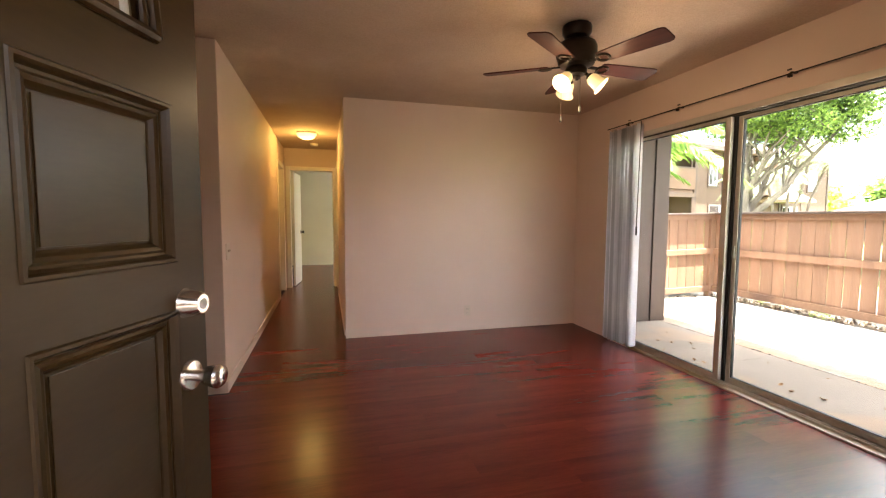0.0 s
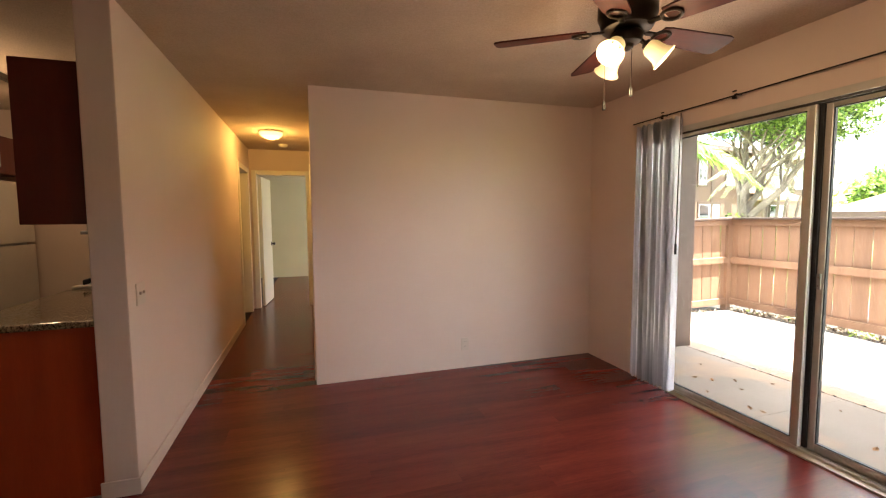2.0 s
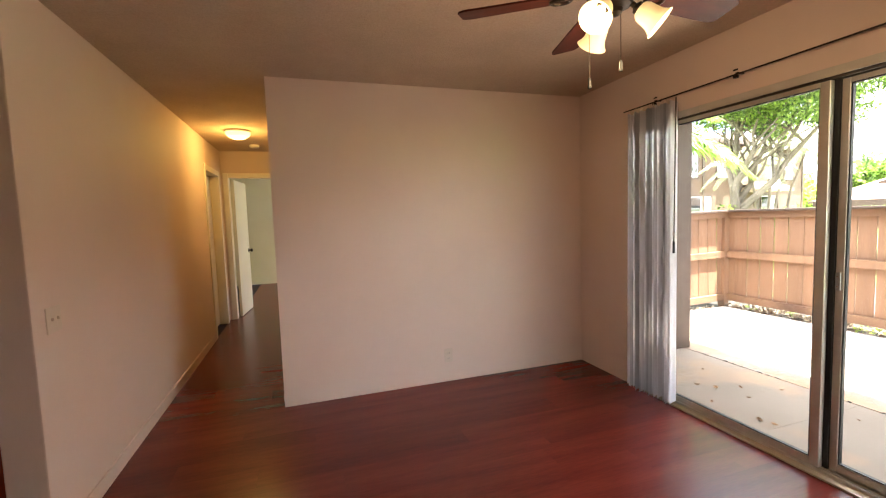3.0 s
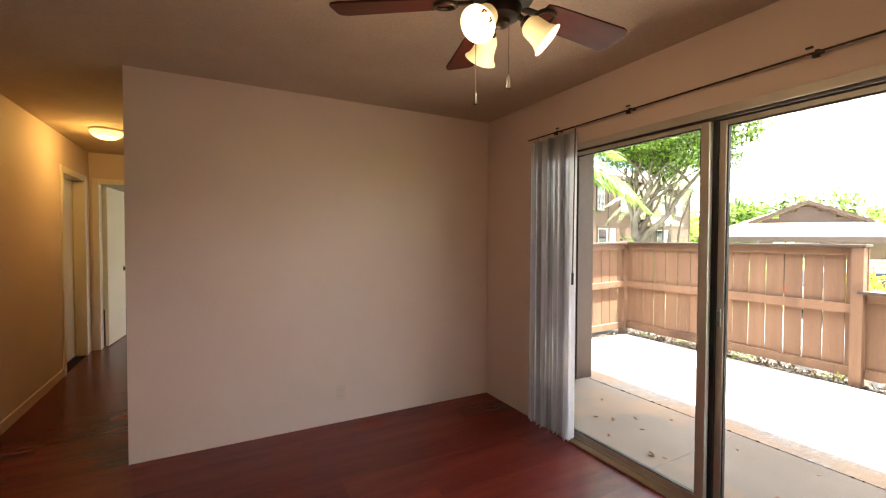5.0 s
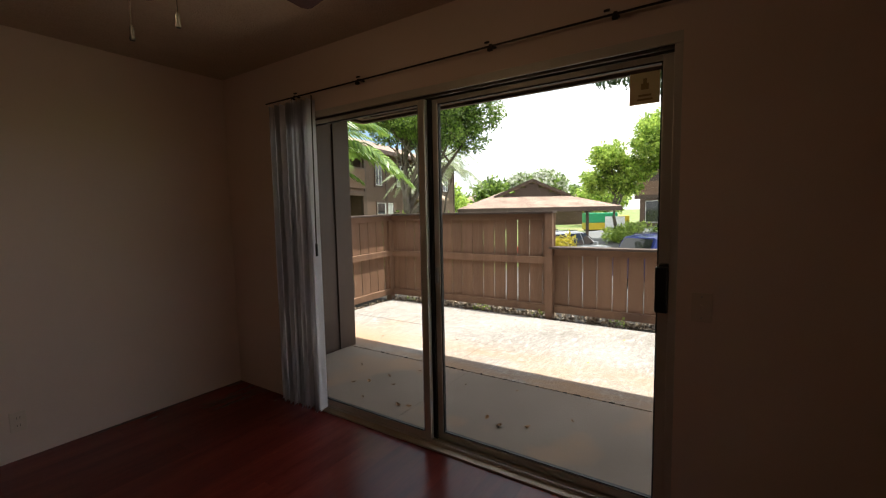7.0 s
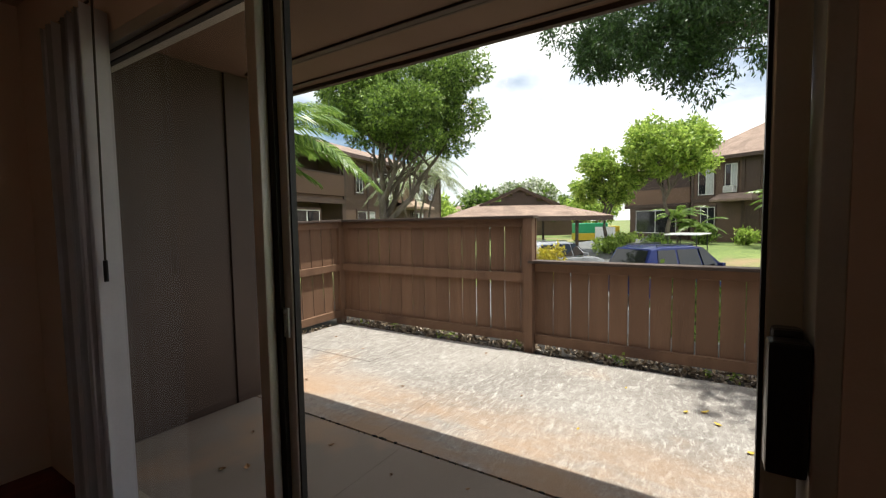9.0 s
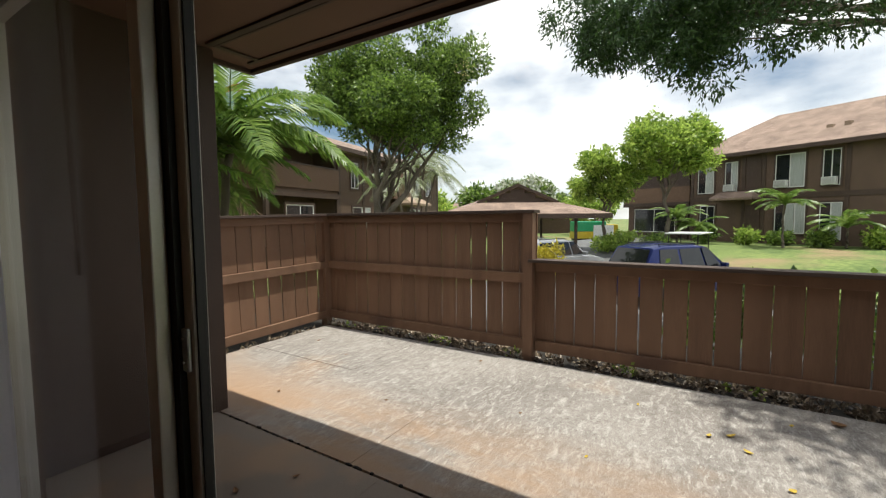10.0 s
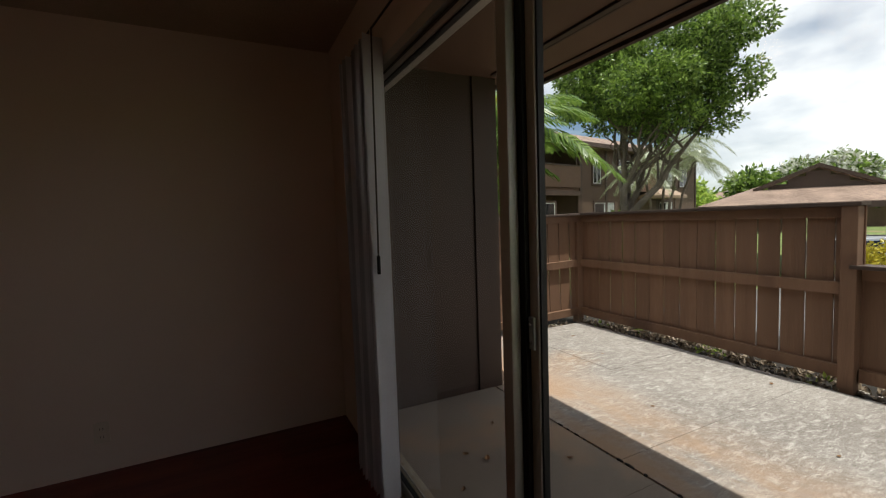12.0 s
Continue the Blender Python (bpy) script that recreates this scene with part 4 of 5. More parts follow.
    bmesh.ops.create_icosphere(bm, subdivisions=1, radius=s, matrix=Matrix.Translation((4.171 + rng.uniform(-0.008, 0.008), y, -0.022)) @ Matrix.Diagonal((1, rng.uniform(1, 3), 0.6, 1)))
    y += rng.uniform(0.02, 0.12)
tagged(part("joint_debris", bm, M_CRACK), "dark crumbs of dirt along the slab joint", "debris", kind="stuff")

# ---------- fences ----------
FX, FY = 6.40, 5.78
PITCH = 0.176


def piece(sx, sy, sz):
    bm = boxes((-sx / 2, sx / 2, 0, sy, 0, sz))
    e = [e for e in bm.edges if abs(e.verts[0].co.z - e.verts[1].co.z) > 0.01]
    bmesh.ops.bevel(bm, geom=e, offset=0.003, segments=1, affect="EDGES")
    me = bpy.data.meshes.new("board")
    bm.to_mesh(me)
    bm.free()
    me.materials.append(M_BOARD)
    return me


def fence(name, label, m, length, height, mid, posts, seed):
    """Local x runs along the fence; the rails are on its -y side. Boards keep uneven gaps."""
    t = thing(name, label, "fence", m)
    rng = random.Random(seed)
    part("cap", boxes((-0.05, length + 0.02, -0.105, 0.055, height - 0.028, height), bevel=0.004), M_CAP, t, "dark weathered cap board")
    part("top_rail", boxes((0.0, length, -0.038, 0.0, height - 0.112, height - 0.029), bevel=0.004), M_BOARD, t)
    part("bottom_rail", boxes((0.0, length, -0.042, 0.0, 0.045, 0.140), bevel=0.004), M_BOARD, t)
    if mid:
        part("middle_rail", boxes((0.0, length, -0.042, 0.0, mid - 0.046, mid + 0.046), bevel=0.004), M_BOARD, t)
    for x in posts:
        part("post", boxes((x - 0.047, x + 0.047, -0.095, -0.001, -0.20, height - 0.029), bevel=0.005), M_BOARD, t)
    meshes = [piece(PITCH - g, 0.014, height - 0.09) for g in (0.002, 0.008, 0.015)]
    x = PITCH / 2
    while x < length - 0.02:
        part("board", meshes[rng.choice((0, 1, 1, 2))], None, t, m=pose(x, 0.001 + rng.uniform(0, 0.003), 0.060, 0, 0, rng.uniform(-0.25, 0.25)))
        x += PITCH
    return t


# pose: local x towards -y, local -y towards the house
fence("tall_fence", "tall brown board fence with a dark cap behind the patio", pose(FX, FY + 0.05, 0, 0, 0, -90), 2.80, 1.36, 0.72, (0.05, 2.755), 1)
fence("low_fence", "low brown board fence with a dark cap along the patio", pose(FX, FY - 2.76, 0, 0, 0, -90), 5.6, 0.905, 0, (2.6, 5.0), 2)
fence("return_fence", "brown board side fence closing the patio", pose(3.60, FY, -0.068, 0, -1.4, 0), 2.775, 1.36, 0.72, (0.2,), 3)

# ---------- ground, road ----------


def step(a, b, v):
    t = min(1.0, max(0.0, (v - a) / (b - a)))
    return t * t * (3 - 2 * t)


def ground_z(x, y):
    z = -0.075 - 1.05 * step(7.0, 10.5, x)
    z += 0.85 * step(19, 30, x - 0.55 * y) * step(17, 6, y)
    z += 0.35 * step(12, 17, y) * step(7, 11, x)
    return z


def sheet(x0, x1, y0, y1, nx, ny, lift=0.0, inside=None):
    bm = bmesh.new()
    grid = [[bm.verts.new((x0 + (x1 - x0) * i / nx, y0 + (y1 - y0) * j / ny, ground_z(x0 + (x1 - x0) * i / nx, y0 + (y1 - y0) * j / ny) + lift)) for j in range(ny + 1)] for i in range(nx + 1)]
    for i in range(nx):
        for j in range(ny):
            c = Vector((x0 + (x1 - x0) * (i + 0.5) / nx, y0 + (y1 - y0) * (j + 0.5) / ny))
            if inside is None or inside(c.x, c.y):
                bm.faces.new((grid[i][j], grid[i + 1][j], grid[i + 1][j + 1], grid[i][j + 1]))
    bmesh.ops.delete(bm, geom=[v for v in bm.verts if not v.link_faces], context="VERTS")
    return bm


bm = sheet(-30, 110, -70, 90, 200, 160, -0.05)
far_ring = bmesh.ops.create_grid(bm, x_segments=1, y_segments=1, size=2500, matrix=Matrix.Translation((0, 0, -2.2)))
structure("ground", bm, M_GRASS, "lawn and open ground reaching to the horizon", "ground")
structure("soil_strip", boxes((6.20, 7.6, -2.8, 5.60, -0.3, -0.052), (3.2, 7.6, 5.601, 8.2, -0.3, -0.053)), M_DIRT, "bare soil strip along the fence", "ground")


def on_road(x, y):
    """A parking court beyond the fence, from which a lane bends away between lawn and carport."""
    if 10.5 < x < 18.5 and -14 < y < 9:
        return True
    c = 1.0 + 0.30 * (x - 15)
    return 15 < x < 75 and abs(y - c - 1.5 * math.sin(x / 14)) < 3.1


structure("road", sheet(10, 75, -15, 25, 130, 80, -0.015, on_road), M_ROAD, "grey asphalt parking court and lane", "road")

# Slab outside the entry is unseen, added so bounced light is not green.
structure("porch", boxes((-6, 3.13, -3.76, 0.148, -0.16, -0.02), bevel=0.004), M_CONCIN, "unseen plain concrete slab added outside the entrance", "pavement")


# Unseen wall added to cut the daylight coming in through the entry door.
structure("porch_light_block", boxes((-6, 3.13, -3.90, -3.76, -0.16, 2.60), (-6.14, -6.0, -3.90, 0.15, -0.16, 2.60), (-6.0, -3.10, 0.15, 0.29, -0.16, 2.60)), M_STUCCO, "unseen brown wall added across the entrance to hold back daylight", "wall")


def kerb_line():
    bm = bmesh.new()
    x = 18.6
    while x < 60:
        y = 1.0 + 0.30 * (x - 15) + 1.5 * math.sin(x / 14) - 3.15
        slope = 0.30 + 1.5 / 14 * math.cos(x / 14)
        m = Matrix.Translation((x + 0.5, y + 0.5 * slope, ground_z(x + 0.5, y) + 0.02)) @ Matrix.Rotation(math.atan(slope), 4, "Z") @ Matrix.Diagonal((1.06, 0.16, 0.22, 1))
        bmesh.ops.create_cube(bm, size=1, matrix=m)
        x += 1.0
    return bm


structure("kerb", kerb_line(), M_KERB, "pale concrete kerb between lane and lawn", "kerb")

# ---------- plants ----------


def bent(a, b, rng, wobble, count=6):
    a, b = Vector(a), Vector(b)
    pts = [a.lerp(b, i / (count - 1)) for i in range(count)]
    for p in pts[1:-1]:
        p += Vector((rng.gauss(0, wobble), rng.gauss(0, wobble), rng.gauss(0, wobble * 0.4)))
    return pts


def leaf_mesh(name, centres, seed, count, length, width, material, spread=0.5, droop=0.0):
    """Small folded leaves scattered round twig ends. centres: rows of x, y, z, rx, ry, rz of clumps."""
    r = np.random.default_rng(seed)
    c = np.array(centres, float)
    vol = c[:, 3] * c[:, 4] * c[:, 5]
    pick = r.choice(len(c), max(8, count // 9), p=vol / vol.sum())
    d = r.normal(size=(len(pick), 3))
    d /= np.linalg.norm(d, axis=1)[:, None]
    twig = c[pick, :3] + d * c[pick, 3:6] * (r.uniform(0.25, 1.0, (len(pick), 1)) ** 0.45)
    twig = np.repeat(twig, 9, axis=0)[:count]
    out = np.repeat(d, 9, axis=0)[:count]
    n = len(twig)
    base = twig + r.normal(scale=length * spread, size=(n, 3))
    axis = out * 0.6 + r.normal(size=(n, 3)) * 0.8
    axis[:, 2] -= droop
    axis /= np.linalg.norm(axis, axis=1)[:, None]
    side = np.cross(axis, r.normal(size=(n, 3)))
    side /= np.linalg.norm(side, axis=1)[:, None]
    up = np.cross(side, axis)
    ln = length * r.uniform(0.7, 1.3, (n, 1))
    wd = width * r.uniform(0.7, 1.3, (n, 1))
    v = np.stack([base, base + axis * ln * 0.5 + side * wd * 0.5 + up * wd * 0.18, base + axis * ln, base + axis * ln * 0.5 - side * wd * 0.5 + up * wd * 0.18], 1).reshape(-1, 3)
    k = np.arange(n) * 4
    f = np.concatenate([np.stack([k, k + 1, k + 2], 1), np.stack([k, k + 2, k + 3], 1)])
    me = bpy.data.meshes.new(name)
    me.from_pydata(v.tolist(), [], f.tolist())
    me.materials.append(material)
    return me


def tree(name, label, base, fork, clumps, count, leaf, material, seed, stem=0.16, stems=3, spread_base=0.15, droop=0.1, extra=None):
    rng = random.Random(seed)
    t = thing(name, label, "tree", group=name.replace("_", " ") + "s")
    base, fork = Vector(base), Vector(fork)
    tr = part("trunk", tube(bmesh.new(), bent(base, fork, rng, 0.05), [stem * (1.25 - 0.5 * i / 5) for i in range(6)], 10), M_BARK, t, smooth=True)
    for i in range(stems):
        bm = bmesh.new()
        goal = Vector(clumps[i % len(clumps)][:3])
        a = fork + Vector((rng.uniform(-1, 1), rng.uniform(-1, 1), 0)) * spread_base * 0.3
        main = bent(a, a.lerp(goal, 0.85), rng, 0.12, 7)
        tube(bm, main, [stem * (0.72 - 0.09 * k) for k in range(7)], 8)
        for k in (2, 3, 4, 5):
            for s in range(2):
                g = Vector(clumps[rng.randrange(len(clumps))][:3])
                tip = main[k].lerp(g, rng.uniform(0.5, 0.9)) + Vector((rng.gauss(0, 0.25), rng.gauss(0, 0.25), rng.uniform(0, 0.3)))
                tube(bm, bent(main[k], tip, rng, 0.07, 5), [stem * (0.30 - 0.045 * q) * (1 - k * 0.06) for q in range(5)], 6)
        part("limb", bm, M_BARK, t, smooth=True)
    part("crown", leaf_mesh("crown", clumps, seed, count, leaf[0], leaf[1], material, droop=droop), None, t, "crown of many small leaves")
    if extra:
        part("blossom", leaf_mesh("blossom", clumps, seed + 50, extra[0], extra[1], extra[1] * 0.8, extra[2]), None, t, "white blossom clusters")
    return t


def clumps_in(centre, radii, count, size, seed, flat=0.0):
    rng = random.Random(seed)
    rows = []
    while len(rows) < count:
        d = Vector((rng.gauss(0, 1), rng.gauss(0, 1), rng.gauss(0, 1))).normalized() * rng.uniform(0.35, 0.82)
        s = size * rng.uniform(0.65, 1.25)
        rows.append((centre[0] + d.x * radii[0], centre[1] + d.y * radii[1], centre[2] + d.z * radii[2] + flat * rng.uniform(0, 1), s, s, s * 0.7))
    return rows


tree("shade_tree", "large leafy shade tree with several grey stems", (13.8, 11.5, -1.1), (13.7, 11.2, 1.1), clumps_in((14.0, 10.45, 5.4), (3.4, 3.3, 2.4), 60, 0.72, 3), 62000, (0.13, 0.055), M_LEAF, 3, 0.17, 5)
# Listed clumps at x 5.9 to 10.4 are unseen, added to shade the patio.
tree("overhanging_tree", "dark leafy tree branching over the parking court", (16.6, -4.6, -1.1), (15.8, -3.6, 4.9), clumps_in((12.6, 1.9, 5.75), (2.5, 2.8, 1.2), 26, 0.8, 5) + [(12.2, 4.3, 5.6, 0.7, 0.7, 0.5), (12.3, 3.8, 4.9, 0.6, 0.6, 0.45), (11.9, 2.3, 4.5, 0.75, 0.75, 0.45), (12.4, 1.75, 4.0, 0.5, 0.5, 0.45), (12.3, 2.1, 4.3, 0.6, 0.6, 0.4), (12.0, 0.9, 4.5, 0.9, 0.9, 0.5), (11.6, 3.0, 5.0, 0.6, 0.6, 0.5), (13.0, -0.3, 4.9, 0.7, 0.7, 0.5), (14.0, -2.2, 6.0, 1.4, 1.4, 1.0), (6.7, -0.7, 6.2, 1.0, 1.0, 0.5), (7.3, -0.2, 6.4, 0.8, 0.8, 0.4), (6.1, -1.2, 6.1, 1.0, 1.0, 0.5), (10.4, -1.2, 6.6, 1.3, 1.3, 0.6), (8.7, -1.4, 6.5, 1.1, 1.1, 0.5), (7.1, -1.3, 6.3, 1.0, 1.2, 0.5), (6.7, -2.6, 6.2, 1.1, 1.1, 0.5), (7.0, -0.4, 6.3, 0.8, 0.7, 0.4), (6.6, -1.0, 6.2, 0.9, 0.8, 0.4), (7.9, -0.4, 6.5, 0.9, 0.8, 0.4), (5.9, -1.6, 6.2, 0.8, 0.8, 0.4)], 66000, (0.12, 0.040), M_LEAFDK, 6, 0.13, 4, droop=0.7)
tree("lawn_tree", "slender light green tree on the lawn", (29.8, 3.7, -0.6), (29.7, 3.6, 1.6), clumps_in((29.7, 3.7, 5.2), (2.7, 2.7, 2.5), 40, 0.66, 8), 15000, (0.24, 0.12), M_LEAFLT, 8, 0.13, 3)
tree("lawn_tree", "small round light green tree by the lane", (29.9, 7.0, -0.9), (29.8, 7.1, 1.3), clumps_in((29.8, 7.0, 3.9), (2.4, 2.4, 2.1), 34, 0.62, 9), 12000, (0.24, 0.12), M_LEAFLT, 9, 0.12, 3)
tree("blossom_tree", "round tree covered in white blossom", (52.0, 20.5, -1.2), (52.0, 20.5, 1.0), clumps_in((52.0, 20.5, 4.2), (3.6, 3.6, 1.7), 16, 1.3, 10), 6000, (0.42, 0.2), M_LEAF, 10, 0.2, 3, extra=(5500, 0.36, M_FLOWER))
for i, (x, y, z, w) in enumerate(((46, 24.5, 3.4, 3.0), (58, 27.5, 3.6, 4.0), (66, 22, 3.6, 4.5), (60, 14, 3.2, 4.0), (72, 33, 4.2, 4.5), (40, 26, 3.0, 2.6), (64, 6, 3.6, 4.0))):
    tree("far_tree", "leafy green tree in the distance", (x, y, -1.3), (x, y, 0.8), clumps_in((x, y, z - 0.6), (w, w, 1.8), 10, 1.5, 20 + i), 2600, (0.55, 0.28), (M_LEAF, M_LEAFLT)[i % 2], 20 + i, 0.2, 2)


def palm(name, label, base, top, fronds, length, seed, material, stem=0.09, sag=1.0, first=0, width=0.045, leaflets=34, least=0.25, most=1.15):
    rng = random.Random(seed)
    t = thing(name, label, "palm", group=name.replace("_", " ") + "s")
    pts = bent(base, top, rng, 0.04, 7)
    part("trunk", tube(bmesh.new(), pts, [stem * (1.15 - 0.04 * i) for i in range(7)], 10), M_BARK, t, smooth=True)
    top = Vector(top)
    for i in range(fronds):
        a = radians(first + 360 * i / fronds + rng.uniform(-14, 14))
        lift = rng.uniform(least, most)
        ln = length * rng.uniform(0.8, 1.1)
        path = []
        for k in range(9):
            u = k / 8
            h = ln * u * math.cos(lift * (1 - u) * 0.9)
            z = ln * (lift * u * 0.75 - sag * 0.62 * u * u)
            path.append(top + Vector((math.cos(a) * h * 0.92, math.sin(a) * h * 0.92, z)))
        fr = part("frond", tube(bmesh.new(), path, [0.016 * (1 - 0.095 * k) for k in range(9)], 5), M_FROND, t, smooth=True)
        verts, faces = [], []
        for k in range(3, leaflets):
            u = k / leaflets * 8
            j = min(7, int(u))
            p = path[j].lerp(path[j + 1], u - j)
            d = (path[j + 1] - path[j]).normalized()
            s = d.cross(Vector((0, 0, 1))).normalized()
            n = s.cross(d)
            ll = ln * 0.24 * math.sin(math.pi * (0.12 + 0.80 * k / leaflets)) * rng.uniform(0.85, 1.1)
            for q in (-1, 1):
                way = (s * q * 0.75 + d * 0.75 + n * rng.uniform(0.10, 0.30)).normalized()
                mid, tip = p + way * ll * 0.5, p + way * ll - Vector((0, 0, ll * rng.uniform(0.25, 0.5)))
                w = d * width * 0.5
                b = len(verts)
                verts += [p - w * 0.4, p + w * 0.4, mid + w, tip, mid - w]
                faces += [(b, b + 1, b + 2, b + 4), (b + 4, b + 2, b + 3)]
        me = bpy.data.meshes.new("leaflets")
        me.from_pydata(verts, [], faces)
        me.materials.append(material)
        part("leaflets", me, None, fr)
    return t


palm("areca_palm", "bright green feathery palm beside the side fence", (6.7, 8.9, -0.2), (6.9, 8.6, 2.55), 24, 2.4, 2, M_FROND, 0.07, 1.15, 20, 0.06, 56, 0.3, 1.6)
palm("areca_palm", "green feathery palm growing behind the fence", (6.1, 9.3, -0.2), (6.2, 9.0, 2.0), 18, 2.3, 5, M_FROND, 0.06, 1.2, 45, 0.06, 50, 0.3, 1.5)
palm("red_palm", "small palm with a reddish crown above the fence", (6.95, 9.0, -0.2), (6.95, 8.95, 3.45), 5, 0.5, 7, M_REDLEAF, 0.05, 0.7)
for i, (x, y, z, lean) in enumerate(((20.9, 14.7, 4.0, 0.9), (22.2, 15.0, 4.7, 1.6), (23.6, 15.3, 3.9, 2.2), (19.6, 15.0, 3.2, -0.7))):
    palm("slender_palm", "slender leaning palm with a thin grey trunk", (x - lean, y, -1.0), (x, y, z), 13, 2.2, 30 + i, M_FRONDPALE, 0.06, 1.3, 10 * i, 0.05, 34)
for i, (x, y, z) in enumerate(((30.9, -1.7, 1.9), (31.6, -4.3, 0.7), (34.3, 3.4, 1.2), (33.6, 2.2, 0.6))):
    palm("garden_palm", "low bright green palm against the brown building", (x, y, -0.5), (x, y, z), 17, 1.8, 40 + i, M_FROND, 0.06, 1.15, 7 * i, 0.075, 30, 0.7, 1.6)


def shrub(label, x, y, z, r, h, seed, material, count=1400, leaf=(0.13, 0.07)):
    t = thing("shrub", label, "shrub", group=label)
    rng = random.Random(seed)
    part("stems", rods(*[((x + rng.uniform(-0.1, 0.1), y + rng.uniform(-0.1, 0.1), z - 0.15), (x + rng.uniform(-r, r) * 0.6, y + rng.uniform(-r, r) * 0.6, z + h * 0.7), 0.012) for _ in range(7)], n=6), M_BARK, t)
    part("foliage", leaf_mesh("foliage", [(x + rng.uniform(-r, r) * 0.5, y + rng.uniform(-r, r) * 0.5, z + h * rng.uniform(0.45, 0.65), r * 0.55, r * 0.55, h * 0.42) for _ in range(6)], seed, count, leaf[0], leaf[1], material), None, t)


shrub("yellow-leaved croton shrub beside the parking court", 17.2, 6.6, -1.05, 0.7, 1.5, 60, M_YELLOW)
for i, (x, y, r, h) in enumerate(((28.6, 5.6, 1.1, 1.2), (28.2, 4.2, 0.9, 1.0), (28.9, 6.6, 1.0, 0.9), (33.2, 1.9, 0.8, 1.0), (32.8, -0.2, 0.7, 0.9), (31.9, -3.2, 0.8, 0.9), (31.2, -5.6, 0.9, 1.0), (33.0, -1.8, 0.6, 0.8))):
    shrub("clipped green garden shrub on the lawn", x, y, ground_z(x, y) - 0.05, r, h, 70 + i, (M_LEAFLT, M_LEAF)[i % 2], 1300, (0.17, 0.09))
for i in range(8):
    y = 1.9 - i * 0.75
    shrub("low green plants growing behind the low fence", 10.6 + 0.3 * (i % 3), y, -1.0, 0.55, 1.35 - 0.05 * (i % 3), 90 + i, M_LEAF, 700, (0.16, 0.08))
for i in range(5):
    shrub("green shrub behind the tall fence", 12.6 + 0.8 * i, 11.3 - 0.3 * i, -1.0, 0.7, 2.2, 110 + i, M_LEAF, 900, (0.2, 0.09))

# ---------- buildings ----------


def window(parent, u0, u1, z0, z1, blind=False, unit=False, bars=1):
    """A window on a facade that runs along local x and faces local -y."""
    w = part("window", boxes((u0 - 0.09, u1 + 0.09, -0.05, 0.02, z1, z1 + 0.10), (u0 - 0.09, u1 + 0.09, -0.05, 0.02, z0 - 0.10, z0), (u0 - 0.09, u0, -0.05, 0.02, z0, z1), (u1, u1 + 0.09, -0.05, 0.02, z0, z1)), M_TRIMBR, parent, "window with a dark brown surround")
    step_u = (u1 - u0) / (bars + 1)
    rows = [(u0, u1, -0.03, 0.01, z1 - 0.05, z1), (u0, u1, -0.03, 0.01, z0, z0 + 0.05), (u0, u0 + 0.05, -0.03, 0.01, z0 + 0.05, z1 - 0.05), (u1 - 0.05, u1, -0.03, 0.01, z0 + 0.05, z1 - 0.05)]
    rows += [(u0 + step_u * (k + 1) - 0.025, u0 + step_u * (k + 1) + 0.025, -0.03, 0.01, z0 + 0.05, z1 - 0.05) for k in range(bars)]
    part("frame", boxes(*rows), M_WINWHITE, w, "white window frame")
    part("pane", boxes((u0 + 0.05, u0 + step_u - 0.03, -0.022, -0.012, z0 + 0.05, z1 - 0.05)), M_DARKWIN, w)
    for k in range(bars):
        part("pane", boxes((u0 + step_u * (k + 1) + 0.03, u0 + step_u * (k + 2) - 0.055, -0.022, -0.012, z0 + 0.05, z1 - 0.05)), M_CURTAIN if blind else M_DARKWIN, w)
    if unit:
        ac = part("air_conditioner", boxes((u0 + 0.05, u0 + 0.70, -0.35, -0.031, z0 + 0.02, z0 + 0.46), bevel=0.02), M_WINWHITE, w, "white window air conditioner")
        part("grille", boxes(*[(u0 + 0.10, u0 + 0.65, -0.358, -0.351, z0 + 0.08 + 0.05 * k, z0 + 0.105 + 0.05 * k) for k in range(7)]), M_STEEL, ac)


def roof_slopes(u0, u1, y0, y1, z0, ridge, over, hip):
    """A hipped roof; local x along the facade, y into the building."""
    a = [(u0 - over, y0 - over, z0), (u1 + over, y0 - over, z0), (u1 + over, y1 + over, z0), (u0 - over, y1 + over, z0)]
    ym = (y0 + y1) / 2
    r = [(u0 - over + hip, ym, ridge), (u1 + over - hip, ym, ridge)]
    bm = bmesh.new()
    lo = [bm.verts.new(v) for v in a]
    lo2 = [bm.verts.new((x, y, z - 0.14)) for x, y, z in a]
    hi = [bm.verts.new(v) for v in r]
    bm.faces.new((lo[0], lo[1], hi[1], hi[0]))
    bm.faces.new((lo[2], lo[3], hi[0], hi[1]))
    bm.faces.new((lo[1], lo[2], hi[1]))
    bm.faces.new((lo[3], lo[0], hi[0]))
    for i in range(4):
        j = (i + 1) % 4
        bm.faces.new((lo[i], lo[j], lo2[j], lo2[i]))
    bm.faces.new(lo2)
    return bm


# building across the lawn: local x runs away from the camera along the facade
rb = thing("apartment_building", "two-storey brown apartment building with a shingle roof across the lawn", "building", pose(33.2, -5.8, 0, 0, 0, 60.2) @ Matrix.Diagonal((1, 1, 1, 1)))
# the facade faces the lane, which is local +y; mirror by building it from the far end
rb.matrix_basis = pose(33.2 + 15 * 0.497, -5.8 + 15 * 0.868, 0, 0, 0, 240.2)


def rb_u(u):
    return 15 - u


part("wall", boxes((rb_u(9.9), rb_u(-14), 0, 9, -1.2, 5.45)), M_STUCCO, rb)
part("wing_wall", boxes((rb_u(16.5), rb_u(9.9) - 0.001, 1.8, 9, -1.2, 5.45)), M_STUCCO, rb)
